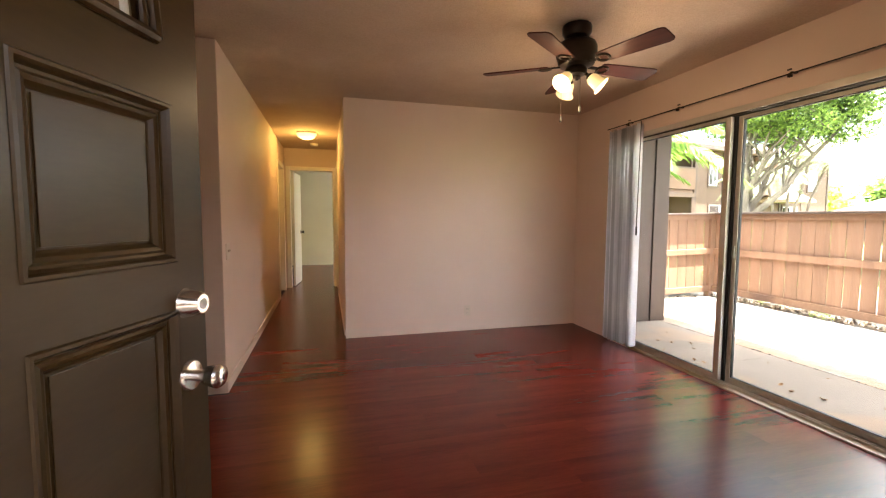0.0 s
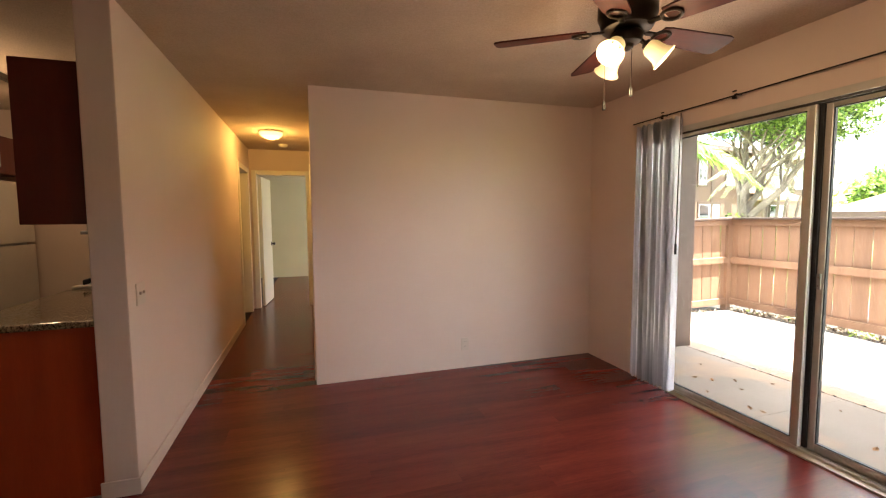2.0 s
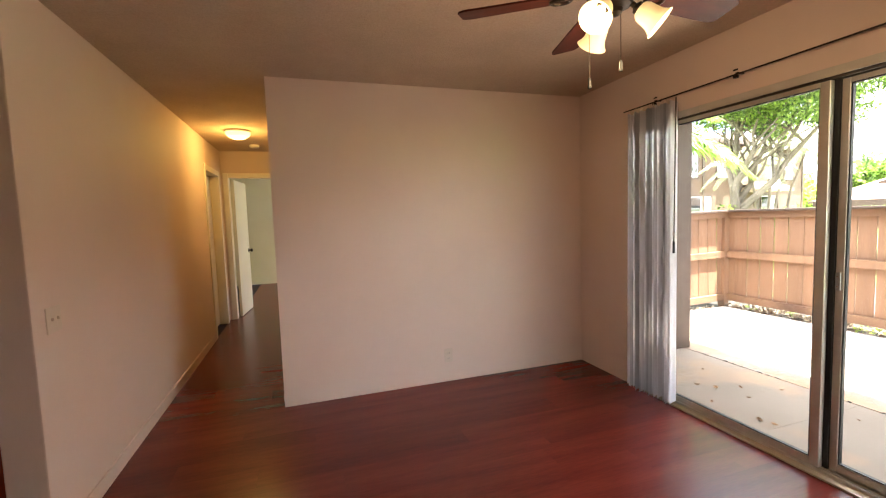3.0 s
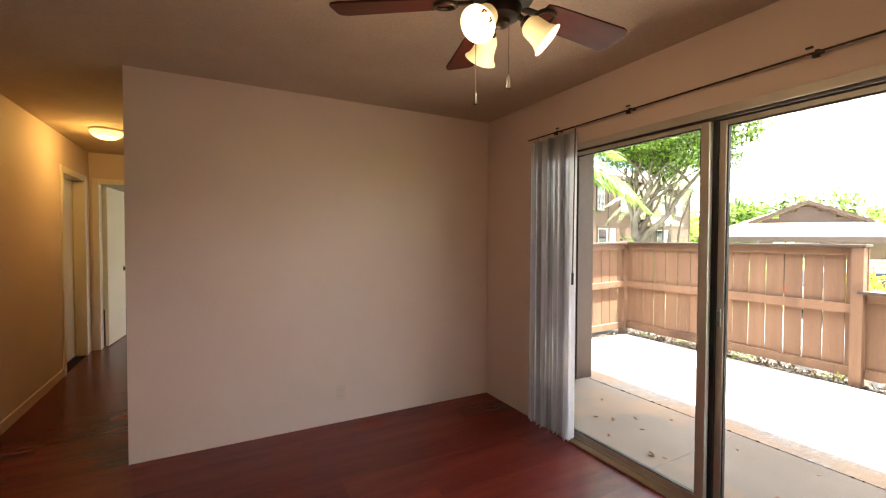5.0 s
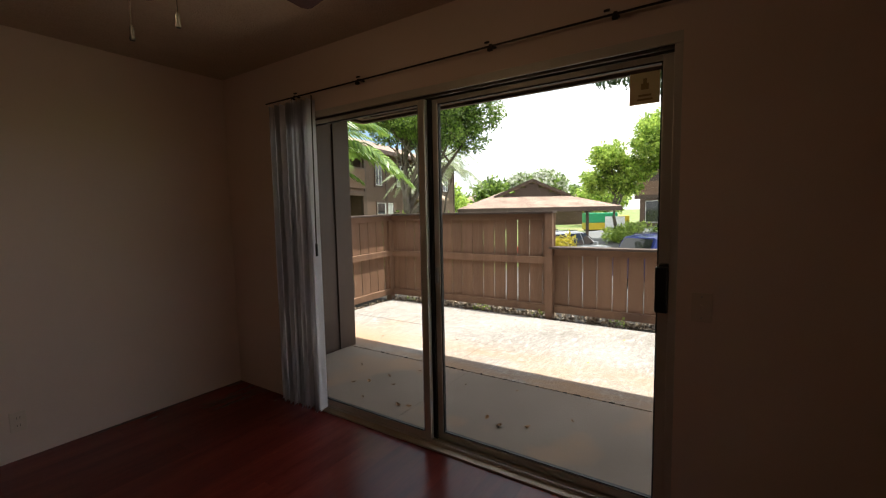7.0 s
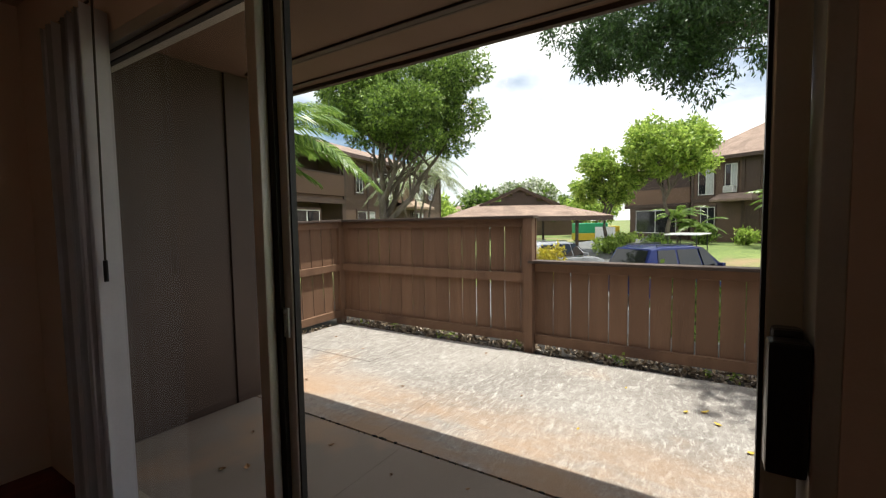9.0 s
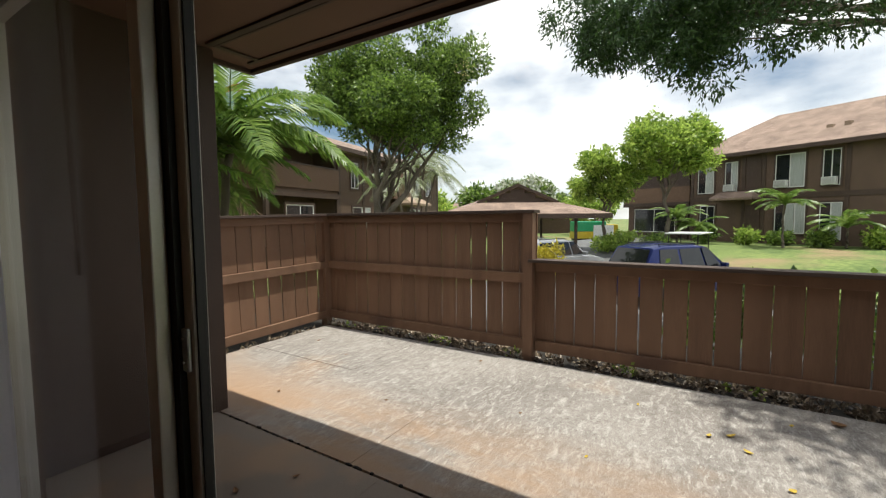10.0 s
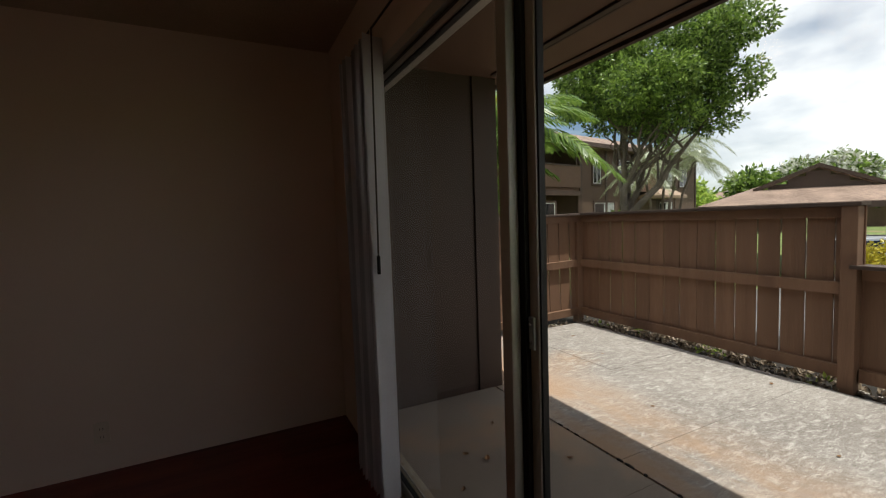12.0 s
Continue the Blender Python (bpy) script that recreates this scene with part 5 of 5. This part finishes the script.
part("roof", roof_slopes(rb_u(9.9), rb_u(-14), 0, 9, 5.45, 8.35, 0.6, 3.8), M_SHINGLE, rb, "brown shingle roof")
part("wing_roof", roof_slopes(rb_u(16.5), rb_u(9.0), 1.8, 9, 5.3, 6.7, 0.5, 3.4), M_SHINGLE, rb, "brown shingle roof")
part("eave_board", boxes((rb_u(10.45), rb_u(-14.5), -0.63, -0.60, 5.22, 5.46)), M_TRIMBR, rb)
part("floor_band", boxes((rb_u(9.9), rb_u(-14), -0.04, -0.001, 2.42, 2.72)), M_TRIMBR, rb)
for u in (9.8, 6.45, 5.3, 1.30, -0.8, -6.0):
    part("corner_board", boxes((rb_u(u) - 0.10, rb_u(u) + 0.10, -0.045, -0.001, -1.2, 2.41), (rb_u(u) - 0.10, rb_u(u) + 0.10, -0.045, -0.001, 2.73, 5.22)), M_TRIMBR, rb)
for ua, ub, z0, z1, bl, ac, bars in ((9.4, 8.3, 2.95, 4.75, True, False, 1), (7.6, 6.8, 3.0, 4.95, True, True, 1), (4.7, 3.2, 3.05, 5.05, True, True, 1), (2.4, 1.6, 3.05, 5.05, False, True, 1), (-2.0, -3.4, 3.0, 4.9, True, True, 1), (9.2, 8.2, 0.6, 2.1, False, False, 1), (4.65, 3.1, 0.3, 2.1, True, False, 2), (2.45, 1.45, 0.0, 2.1, True, False, 1), (-2.0, -3.4, 0.3, 2.1, True, False, 1)):
    window(rb, rb_u(ua), rb_u(ub), z0, z1, bl, ac, bars)
part("dark_bay", boxes((rb_u(6.3), rb_u(5.45), -0.03, -0.002, 2.74, 5.2)), M_TRIMBR, rb)
# Flat dark panel stands for the shade inside the entry recess.
part("entry_recess_panel", boxes((rb_u(6.3), rb_u(5.45), -0.05, -0.002, -0.5, 2.1)), M_TRIMBR, rb, "flat dark brown panel standing in for the shaded entry recess")
part("entry_canopy", roof_slopes(rb_u(8.0), rb_u(5.4), -1.1, 0.2, 2.55, 2.95, 0.0, 0.3), M_SHINGLE, rb, "small shingled canopy")
part("balcony", boxes((rb_u(16.0), rb_u(10.3), 0.5, 0.6, 2.5, 3.65), (rb_u(16.0), rb_u(10.3), 0.61, 1.8, 2.5, 2.65)), M_SOFFIT, rb, "brown balcony parapet")
part("balcony_beam", boxes((rb_u(16.0), rb_u(10.3), 0.46, 0.7, 2.2, 2.49)), M_TRIMBR, rb)
part("balcony_post", boxes((rb_u(10.6), rb_u(10.4), 0.5, 0.7, -1.0, 2.19), (rb_u(10.6), rb_u(10.4), 0.61, 0.8, 3.66, 5.2)), M_TRIMBR, rb)
window(rb, rb_u(14.5), rb_u(11.0), 0.2, 2.0, False, False, 1)
# Dark sheet on the wing wall paints in the shade behind the balcony.
part("balcony_shade_panel", boxes((rb_u(16.0), rb_u(10.4), 1.72, 1.79, 2.9, 5.2)), M_TRIMBR, rb)
for u, z in ((7.4, 6.15), (2.6, 6.5), (1.8, 6.55)):
    part("roof_vent", boxes((rb_u(u) - 0.15, rb_u(u) + 0.15, 1.1, 1.4, 5.9, z + 0.1)), M_SHINGLEB, rb)

# building behind the shade tree
lb = thing("apartment_building", "two-storey brown apartment building with a balcony behind the trees", "building", pose(18.4, 17.9, 0, 0, 0, 9.5))
part("wall", boxes((0, 13.0, 0, 8, -1.5, 4.95)), M_STUCCO, lb)
part("side_wall", boxes((-9, -0.001, 1.6, 8, -1.5, 4.95)), M_STUCCO, lb)
part("roof", roof_slopes(-9, 13, 0, 8, 4.95, 6.6, 0.6, 3.6), M_SHINGLE, lb, "brown shingle roof")
part("eave_board", boxes((-9.6, 13.6, -0.63, -0.60, 4.75, 4.96)), M_TRIMBR, lb)
part("balcony", boxes((-5.0, -0.05, -0.1, 0.0, 2.75, 3.80), (-5.0, -4.9, 0.001, 1.6, 2.75, 3.80)), M_SOFFIT, lb, "brown balcony parapet")
part("balcony_cap", boxes((-5.05, -0.02, -0.14, 0.04, 3.80, 3.86)), M_TRIMBR, lb)
part("balcony_floor", boxes((-5.0, -0.05, 0.001, 1.6, 2.6, 2.74)), M_SOFFIT, lb)
part("balcony_beam", boxes((-5.05, -0.02, -0.12, 0.1, 2.35, 2.59)), M_TRIMBR, lb)
for u in (-4.9, -0.15):
    part("post", boxes((u - 0.09, u + 0.09, -0.08, 0.08, -1.4, 2.34)), M_TRIMBR, lb)
    part("post", boxes((u - 0.07, u + 0.07, 0.05, 0.15, 3.861, 4.74)), M_TRIMBR, lb)
window(lb, 1.1, 1.8, 3.0, 4.4, False)
window(lb, 3.5, 4.6, 3.0, 4.35, False, True)
window(lb, 8.2, 9.6, 3.0, 4.3, True, True)
window(lb, 10.6, 11.6, 3.0, 4.3, False)
window(lb, 1.2, 3.0, 0.4, 2.0, True)
window(lb, 8.0, 9.6, 0.4, 2.0, True)
part("bay", boxes((5.0, 7.6, -0.5, -0.001, 2.6, 4.7)), M_SOFFIT, lb)
part("entry_canopy", roof_slopes(5.6, 8.6, -1.4, 0, 2.35, 2.75, 0, 0.3), M_SHINGLEB, lb, "small shingled canopy")
for u in (0.05, 2.3, 4.9, 7.7, 10.0, 12.9):
    part("corner_board", boxes((u - 0.09, u + 0.09, -0.04, -0.001, -1.4, 4.74)), M_TRIMBR, lb)
window(lb, -3.8, -2.0, 0.2, 2.0, False)
sr = thing("stair_rail", "white slatted stair railing beside the building", "railing", pose(10.6, 14.6, 0, 0, 0, 10))
for k in range(12):
    part("baluster", boxes((k * 0.14, k * 0.14 + 0.05, 0, 0.05, 1.2 - k * 0.09, 2.2 - k * 0.09)), M_SOFFIT, sr)
part("hand_rail", rods(((-0.05, 0.025, 2.24), (1.65, 0.025, 1.17), 0.04), n=8), M_SOFFIT, sr)
part("stringer", rods(((-0.05, 0.025, 1.1), (1.65, 0.025, 0.1), 0.14), n=4), M_TRIMBR, sr)
part("newel", boxes((-0.12, -0.05, 0, 0.06, -1.2, 2.3), (1.60, 1.68, 0, 0.06, -1.2, 1.25)), M_TRIMBR, sr)
# far houses
for i, (x, y, w, h, a) in enumerate(((62, 24, 9, 4.3, 12), (46, 31, 9, 3.2, 4))):
    fh = thing("far_house", "distant brown house with a shingle roof among trees", "building", pose(x, y, -1.2, 0, 0, -60 + a))
    part("wall", boxes((0, w, 0, 6, 0, h)), M_STUCCO, fh)
    part("roof", roof_slopes(0, w, 0, 6, h, h + 1.5, 0.6, 0.8), M_SHINGLE, fh)
    for k in range(3):
        window(fh, 0.8 + 2.8 * k, 2.2 + 2.8 * k, h - 1.6, h - 0.4, k % 2 == 0)

# ---------- carport ----------
cp = thing("carport", "open carport with a brown shingle roof on dark posts", "carport", pose(20.6, 8.6, 0, 0, 0, -58) @ Matrix.Identity(4))


def roof_patch(rows, thick=0.10):
    bm = bmesh.new()
    for quad in rows:
        top = [bm.verts.new(v) for v in quad]
        low = [bm.verts.new((v[0], v[1], v[2] - thick)) for v in quad]
        bm.faces.new(top)
        bm.faces.new(low[::-1])
        for i in range(len(quad)):
            j = (i + 1) % len(quad)
            bm.faces.new((top[i], low[i], low[j], top[j]))
    return bm


E0, E1, EZ = -3.9, 3.9, 1.52
part("roof", roof_patch([
    [(E0, 0, EZ), (E1, 0, EZ), (1.9, 2.0, 2.12), (-1.9, 2.0, 2.12)],
    [(E1, 0, EZ), (E1, 9, EZ), (0, 9, 2.95), (0, 2.0, 2.95), (1.9, 2.0, 2.12)],
    [(E0, 9, EZ), (E0, 0, EZ), (-1.9, 2.0, 2.12), (0, 2.0, 2.95), (0, 9, 2.95)]]), M_SHINGLE, cp, "brown shingle roof")
part("gable", boxes((-1.5, 1.5, 2.02, 2.10, 2.05, 2.30), (-0.9, 0.9, 2.02, 2.10, 2.301, 2.56), (-0.35, 0.35, 2.02, 2.10, 2.561, 2.75)), M_TRIMBR, cp)
part("barge_board", roof_patch([[(0, 1.85, 3.02), (0, 2.02, 3.02), (-2.0, 2.02, 2.16), (-2.0, 1.85, 2.16)], [(0, 1.85, 3.02), (2.0, 1.85, 2.16), (2.0, 2.02, 2.16), (0, 2.02, 3.02)]], 0.14), M_TRIMBR, cp)
part("eave_board", boxes((E0, E1, -0.04, 0.0, EZ - 0.22, EZ - 0.02)), M_TRIMBR, cp)
for x in (-3.2, 0.2, 2.45):
    for y in (0.6, 7.5):
        part("post", boxes((x - 0.06, x + 0.06, y - 0.06, y + 0.06, -1.2, EZ - 0.10)), M_TRIMBR, cp)

# ---------- vehicles ----------
M_BLUE = mat("dark_blue_car_paint", (0.012, 0.020, 0.10), (0.016, 0.026, 0.12), 0.22, 3, 60, 0.0, metal=0.3)
M_SILVER = mat("silver_car_paint", (0.42, 0.43, 0.45), (0.46, 0.47, 0.49), 0.25, 3, 60, 0.0, metal=0.5)
M_CARGLASS = mat("tinted_car_glass", (0.008, 0.009, 0.010), (0.012, 0.013, 0.014), 0.04, 3, 60, 0.0)
M_TYRE = mat("tyre_rubber", (0.012, 0.012, 0.012), rough=0.8)
M_GREEN = mat("green_truck_paint", (0.03, 0.33, 0.14), rough=0.4)
M_TRUCKYEL = mat("yellow_truck_paint", (0.55, 0.42, 0.03), rough=0.4)
M_WHITE = mat("white_paint", (0.75, 0.75, 0.73), rough=0.4)
M_LAMPRED = mat("red_tail_lamp", (0.35, 0.01, 0.01), rough=0.2)


def loft(sections):
    """A body through cross-sections: rows of (x, half width low, half width high, z low, z high)."""
    bm = bmesh.new()
    rings = []
    for x, wl, wh, zl, zh in sections:
        a, b = wl + (wh - wl) * 0.27, wl + (wh - wl) * 0.59
        if zl < 0.9:
            a = b = wl
        pts = [(-wl * 0.97, zl), (-a, zl + (zh - zl) * 0.25), (-b, zl + (zh - zl) * 0.55), (-wh, zl + (zh - zl) * 0.93), (-wh * 0.88, zh), (wh * 0.88, zh), (wh, zl + (zh - zl) * 0.93), (b, zl + (zh - zl) * 0.55), (a, zl + (zh - zl) * 0.25), (wl * 0.97, zl)]
        rings.append([bm.verts.new((x, y, z)) for y, z in pts])
    for a, b in zip(rings, rings[1:]):
        for k in range(10):
            bm.faces.new((a[k], a[(k + 1) % 10], b[(k + 1) % 10], b[k]))
    bm.faces.new(rings[0])
    bm.faces.new(rings[-1][::-1])
    return bm


def car(name, label, m, paint, h):
    """Local x points forward; the wheels stand on z=0."""
    t = thing(name, label, "car", m)
    part("body", loft([(-2.15, 0.78, 0.76, 0.42, 0.92), (-2.10, 0.88, 0.85, 0.28, 1.00), (-1.2, 0.90, 0.87, 0.22, 1.02), (0.7, 0.90, 0.87, 0.22, 0.99), (1.5, 0.88, 0.83, 0.24, 0.93), (2.1, 0.84, 0.76, 0.28, 0.80), (2.25, 0.74, 0.66, 0.36, 0.68)]), paint, t, smooth=True)
    cabin = part("cabin", loft([(-2.02, 0.82, 0.70, 0.93, 1.10), (-1.72, 0.83, 0.66, 0.95, h - 0.06), (-1.35, 0.84, 0.66, 0.95, h), (-0.1, 0.84, 0.66, 0.95, h), (0.35, 0.83, 0.64, 0.95, h - 0.07), (1.15, 0.80, 0.70, 0.93, 1.0)]), paint, t, smooth=True)
    gl = h - 0.10

    def y_at(z):
        return 0.84 - (z - 0.95) / ((h - 0.95) * 0.93) * 0.18

    for s in (-1, 1):
        for a, b, c, d in ((-1.62, -0.86, -1.52, -0.86), (-0.78, 0.10, -0.78, 0.02), (0.18, 0.78, 0.10, 0.32)):
            bm = bmesh.new()
            vs = [bm.verts.new(v) for v in ((a, s * (y_at(1.04) + 0.014), 1.04), (b, s * (y_at(1.04) + 0.014), 1.04), (d, s * (y_at(gl) + 0.014), gl), (c, s * (y_at(gl) + 0.014), gl))]
            vs2 = [bm.verts.new((v.co.x, v.co.y - s * 0.03, v.co.z)) for v in vs]
            bm.faces.new(vs)
            bm.faces.new(vs2[::-1])
            for i in range(4):
                bm.faces.new((vs[i], vs2[i], vs2[(i + 1) % 4], vs[(i + 1) % 4]))
            part("side_window", bm, M_CARGLASS, cabin, "tinted window")
    for pts in ([(-2.035, -0.66, 1.06), (-2.035, 0.66, 1.06), (-1.755, 0.58, h - 0.11), (-1.755, -0.58, h - 0.11)], [(1.13, -0.66, 1.03), (1.13, 0.66, 1.03), (0.42, 0.58, h - 0.10), (0.42, -0.58, h - 0.10)]):
        bm = bmesh.new()
        sgn = -1 if pts[0][0] < 0 else 1
        vs = [bm.verts.new((x + sgn * 0.012, y, z + 0.014)) for x, y, z in pts]
        vs2 = [bm.verts.new((x - sgn * 0.02, y, z - 0.01)) for x, y, z in pts]
        bm.faces.new(vs)
        bm.faces.new(vs2[::-1])
        for i in range(4):
            bm.faces.new((vs[i], vs2[i], vs2[(i + 1) % 4], vs[(i + 1) % 4]))
        part("windscreen" if sgn > 0 else "rear_window", bm, M_CARGLASS, cabin, "tinted window")
    for s in (-1, 1):
        part("tail_lamp", boxes((-2.16, -2.05, s * 0.80 - 0.06, s * 0.80 + 0.06, 0.72, 0.98), bevel=0.01), M_LAMPRED, t, "red tail lamp")
        part("roof_rail", rods(((-1.4, s * 0.55, h + 0.03), (0.0, s * 0.55, h + 0.03), 0.016), ((-1.4, s * 0.55, h - 0.02), (-1.4, s * 0.55, h + 0.03), 0.014), ((0.0, s * 0.55, h - 0.02), (0.0, s * 0.55, h + 0.03), 0.014), n=6), M_BLACK, t)
        part("mirror", boxes((0.62, 0.74, s * 0.98 - 0.09, s * 0.98 + 0.09, 1.0, 1.14), bevel=0.02), paint, t)
        for x in (-1.35, 1.35):
            w = part("wheel", rods(((x, s * 0.74, 0.32), (x, s * 0.92, 0.32), 0.32), n=24), M_TYRE, t, "black tyre", True)
            part("rim", rods(((x, s * 0.90, 0.32), (x, s * 0.93, 0.32), 0.20), n=16), M_STEEL, w)
    return t


car("blue_minivan", "dark blue minivan parked beyond the low fence", pose(17.1, 2.43, -1.14, 0, 0, -36), M_BLUE, 1.66)
car("silver_car", "silver car parked under the carport", pose(19.4, 6.9, -1.14, 0, 0, -25), M_SILVER, 1.62)

gc = thing("golf_cart", "golf cart with a flat white canopy on the lawn edge", "golf cart", pose(21.9, 2.3, -1.08, 0, 0, -12))
part("canopy", boxes((-0.95, 0.95, -0.62, 0.62, 1.74, 1.79), bevel=0.02), M_WHITE, gc)
for x in (-0.85, 0.85):
    for y in (-0.5, 0.5):
        part("post", rods(((x, y, 0.5), (x * 0.95, y, 1.74), 0.02), n=6), M_BLACK, gc)
part("body", boxes((-1.2, 1.2, -0.55, 0.55, 0.25, 0.62), bevel=0.05), M_WHITE, gc)
part("seat", boxes((-0.5, 0.0, -0.5, 0.5, 0.621, 0.80), (-0.6, -0.45, -0.5, 0.5, 0.801, 1.2), bevel=0.03), M_BLACK, gc)
for x in (-0.85, 0.85):
    for y in (-0.55, 0.55):
        part("wheel", rods(((x, y - 0.09, 0.23), (x, y + 0.09, 0.23), 0.23), n=16), M_TYRE, gc)

tk = thing("refuse_truck", "green and yellow refuse truck on the lane", "truck", pose(46.0, 11.3, -1.15, 0, 0, -58) @ Matrix.Scale(0.62, 4))
part("hopper", boxes((-3.4, 1.6, -1.2, 1.2, 1.9, 3.5), bevel=0.15), M_GREEN, tk, "green upper body")
part("lower_body", boxes((-3.4, 1.6, -1.2, 1.2, 0.8, 1.89), bevel=0.05), M_TRUCKYEL, tk, "yellow lower body")
part("cab", boxes((1.75, 3.5, -1.15, 1.15, 0.7, 3.0), bevel=0.12), M_TRUCKYEL, tk)
part("chassis", boxes((-3.3, 3.4, -0.5, 0.5, 0.55, 0.79)), M_BLACK, tk)
for x in (-2.4, -1.2, 2.5):
    for y in (-1.0, 1.0):
        part("wheel", rods(((x, y - 0.15, 0.5), (x, y + 0.15, 0.5), 0.5), n=16), M_TYRE, tk)
structure("boundary_wall", boxes((38.0, 38.2, 8.0, 9.5, -1.2, 0.75)), M_WHITE, "low white garden wall beside the lane", "wall")

# ---------- fallen leaves ----------
rng = random.Random(12)


def dry_leaf(x, y, z, size, material, label):
    bm = bmesh.new()
    n = 7
    rows = []
    for i in range(n):
        u = i / (n - 1)
        w = size * 0.30 * math.sin(math.pi * (0.06 + 0.90 * u))
        lift = 0.20 * size * (abs(u - 0.5) * 2) ** 2
        rows.append([bm.verts.new((size * (u - 0.5), s * w, lift + abs(s) * w * 0.5 + 0.002)) for s in (-1, 0, 1)])
    for a, b in zip(rows, rows[1:]):
        for k in range(2):
            bm.faces.new((a[k], a[k + 1], b[k + 1], b[k]))
    ob = part("fallen_leaf", bm, material, None, "", True, pose(x, y, z, rng.uniform(-12, 12), rng.uniform(-12, 12), rng.uniform(0, 360)))
    tagged(ob, label, "leaf", "leaves fallen on the patio")


for x, y, s in ((3.33, 3.13, 0.075), (3.36, 3.06, 0.055), (3.72, 3.55, 0.06), (3.80, 3.95, 0.05), (3.55, 3.62, 0.07), (3.47, 3.72, 0.06), (3.60, 3.40, 0.045), (3.44, 2.38, 0.08), (3.50, 2.50, 0.06), (3.52, 2.22, 0.075), (3.30, 3.45, 0.05), (3.9, 2.9, 0.04), (3.75, 2.0, 0.04), (3.95, 3.4, 0.05), (4.0, 2.5, 0.035)):
    dry_leaf(x, y, -0.017, s * 0.75, M_LEAFDRY, "curled dry brown leaf on the shaded concrete")
for x, y, s in ((5.50, 1.63, 0.10), (5.56, 1.52, 0.12), (5.40, 1.45, 0.10), (5.10, 1.30, 0.09), (5.75, 2.05, 0.06), (4.9, 2.2, 0.05), (5.9, 1.2, 0.08)):
    dry_leaf(x, y, -0.021, s * 0.5, M_LEAFYEL, "yellow fallen leaf on the sunlit concrete")
for x, y, s in ((6.05, 0.95, 0.14), (4.6, 4.4, 0.06), (4.9, 3.6, 0.04), (5.5, 4.6, 0.045), (5.2, 2.7, 0.04), (6.0, 3.4, 0.05), (5.7, 5.2, 0.06)):
    dry_leaf(x, y, -0.021, s * 0.7, M_LEAFDRY, "dry brown leaf on the sunlit concrete")
M_LITTER = leaf_mat("leaf_litter", (0.050, 0.030, 0.019), (0.40, 0.31, 0.22), 0.1)
tagged(part("leaf_litter", leaf_mesh("leaf_litter", [(6.42, y, -0.042, 0.17, 0.35, 0.016) for y in np.arange(-2.2, 5.8, 0.45)] + [(x, 5.70, -0.045, 0.35, 0.05, 0.014) for x in np.arange(4.6, 6.3, 0.5)], 77, 7000, 0.055, 0.026, M_LITTER, spread=0.35), None), "dry leaf litter along the foot of the fence", "leaf litter", kind="stuff")
tagged(part("weeds", leaf_mesh("weeds", [(6.36, y, -0.01, 0.06, 0.12, 0.05) for y in (2.9, 3.2, 4.1, 4.9, 2.2, 5.4, 1.4)], 78, 160, 0.05, 0.025, M_LEAFLT), None), "small green weeds along the fence", "weeds", kind="stuff")

# ---------- floor planks and tiles ----------
def piece_mesh(name, sx, sy, sz, ch, material):
    bm = boxes((0, sx, 0, sy, 0, sz))
    top = [e for e in bm.edges if all(v.co.z > sz - 1e-6 for v in e.verts)]
    if ch:
        bmesh.ops.bevel(bm, geom=top, offset=ch, segments=1, affect="EDGES")
    me = bpy.data.meshes.new(name)
    bm.to_mesh(me)
    bm.free()
    me.materials.append(material)
    return me


floor_ob = bpy.data.objects["floor"]
PL, PW = 1.22, 0.19
plank_cache = {}


def lay(name, x0, x1, y0, y1, length, width, thick, ch, material, stagger):
    rows = int(math.ceil((y1 - y0) / width - 1e-6))
    for j in range(rows):
        ya, yb = y0 + j * width, min(y1, y0 + (j + 1) * width)
        if yb - ya < 0.01:
            continue
        x = x0 - (j * stagger % 1.0) * length
        while x < x1 - 1e-4:
            a, b = max(x, x0), min(x + length, x1)
            if b - a > 0.01:
                key = (name, round(b - a, 3), round(yb - ya, 3))
                if key not in plank_cache:
                    plank_cache[key] = piece_mesh(name, b - a - 0.0002, yb - ya - 0.0002, thick, ch, material)
                part(name, plank_cache[key], None, floor_ob, m=Matrix.Translation((a, ya, -0.0115)))
            x += length


lay("plank", -1.17, 2.965, 0.296, 3.37, PL, PW, 0.0115, 0, M_PLANK, 0.37)
lay("plank", -0.542, 2.985, 3.37, 4.545, PL, PW, 0.0115, 0, M_PLANK, 0.37)
lay("plank", -0.542, 0.335, 4.545, 8.00, PL, PW, 0.0115, 0, M_PLANK, 0.37)
lay("tile", -2.95, -1.17, 0.296, 3.25, 0.305, 0.305, 0.0105, 0.0015, M_TILE, 0.0)
lay("tile", -2.95, -0.70, 3.42, 6.12, 0.305, 0.305, 0.0105, 0.0015, M_TILE, 0.0)
lay("tile", -2.95, -1.18, 3.25, 3.42, 0.305, 0.17, 0.0105, 0.0015, M_TILE, 0.0)
structure("floor_trim", boxes((-1.18, -0.70, 3.385, 3.402, 0, 0.005), (-2.95, -1.172, 3.236, 3.25, 0, 0.004)), M_ALU, "thin metal floor transition strip", "trim")
lay("plank", -0.45, 1.6, 8.00, 11.65, PL, PW, 0.0115, 0, M_PLANK, 0.37)
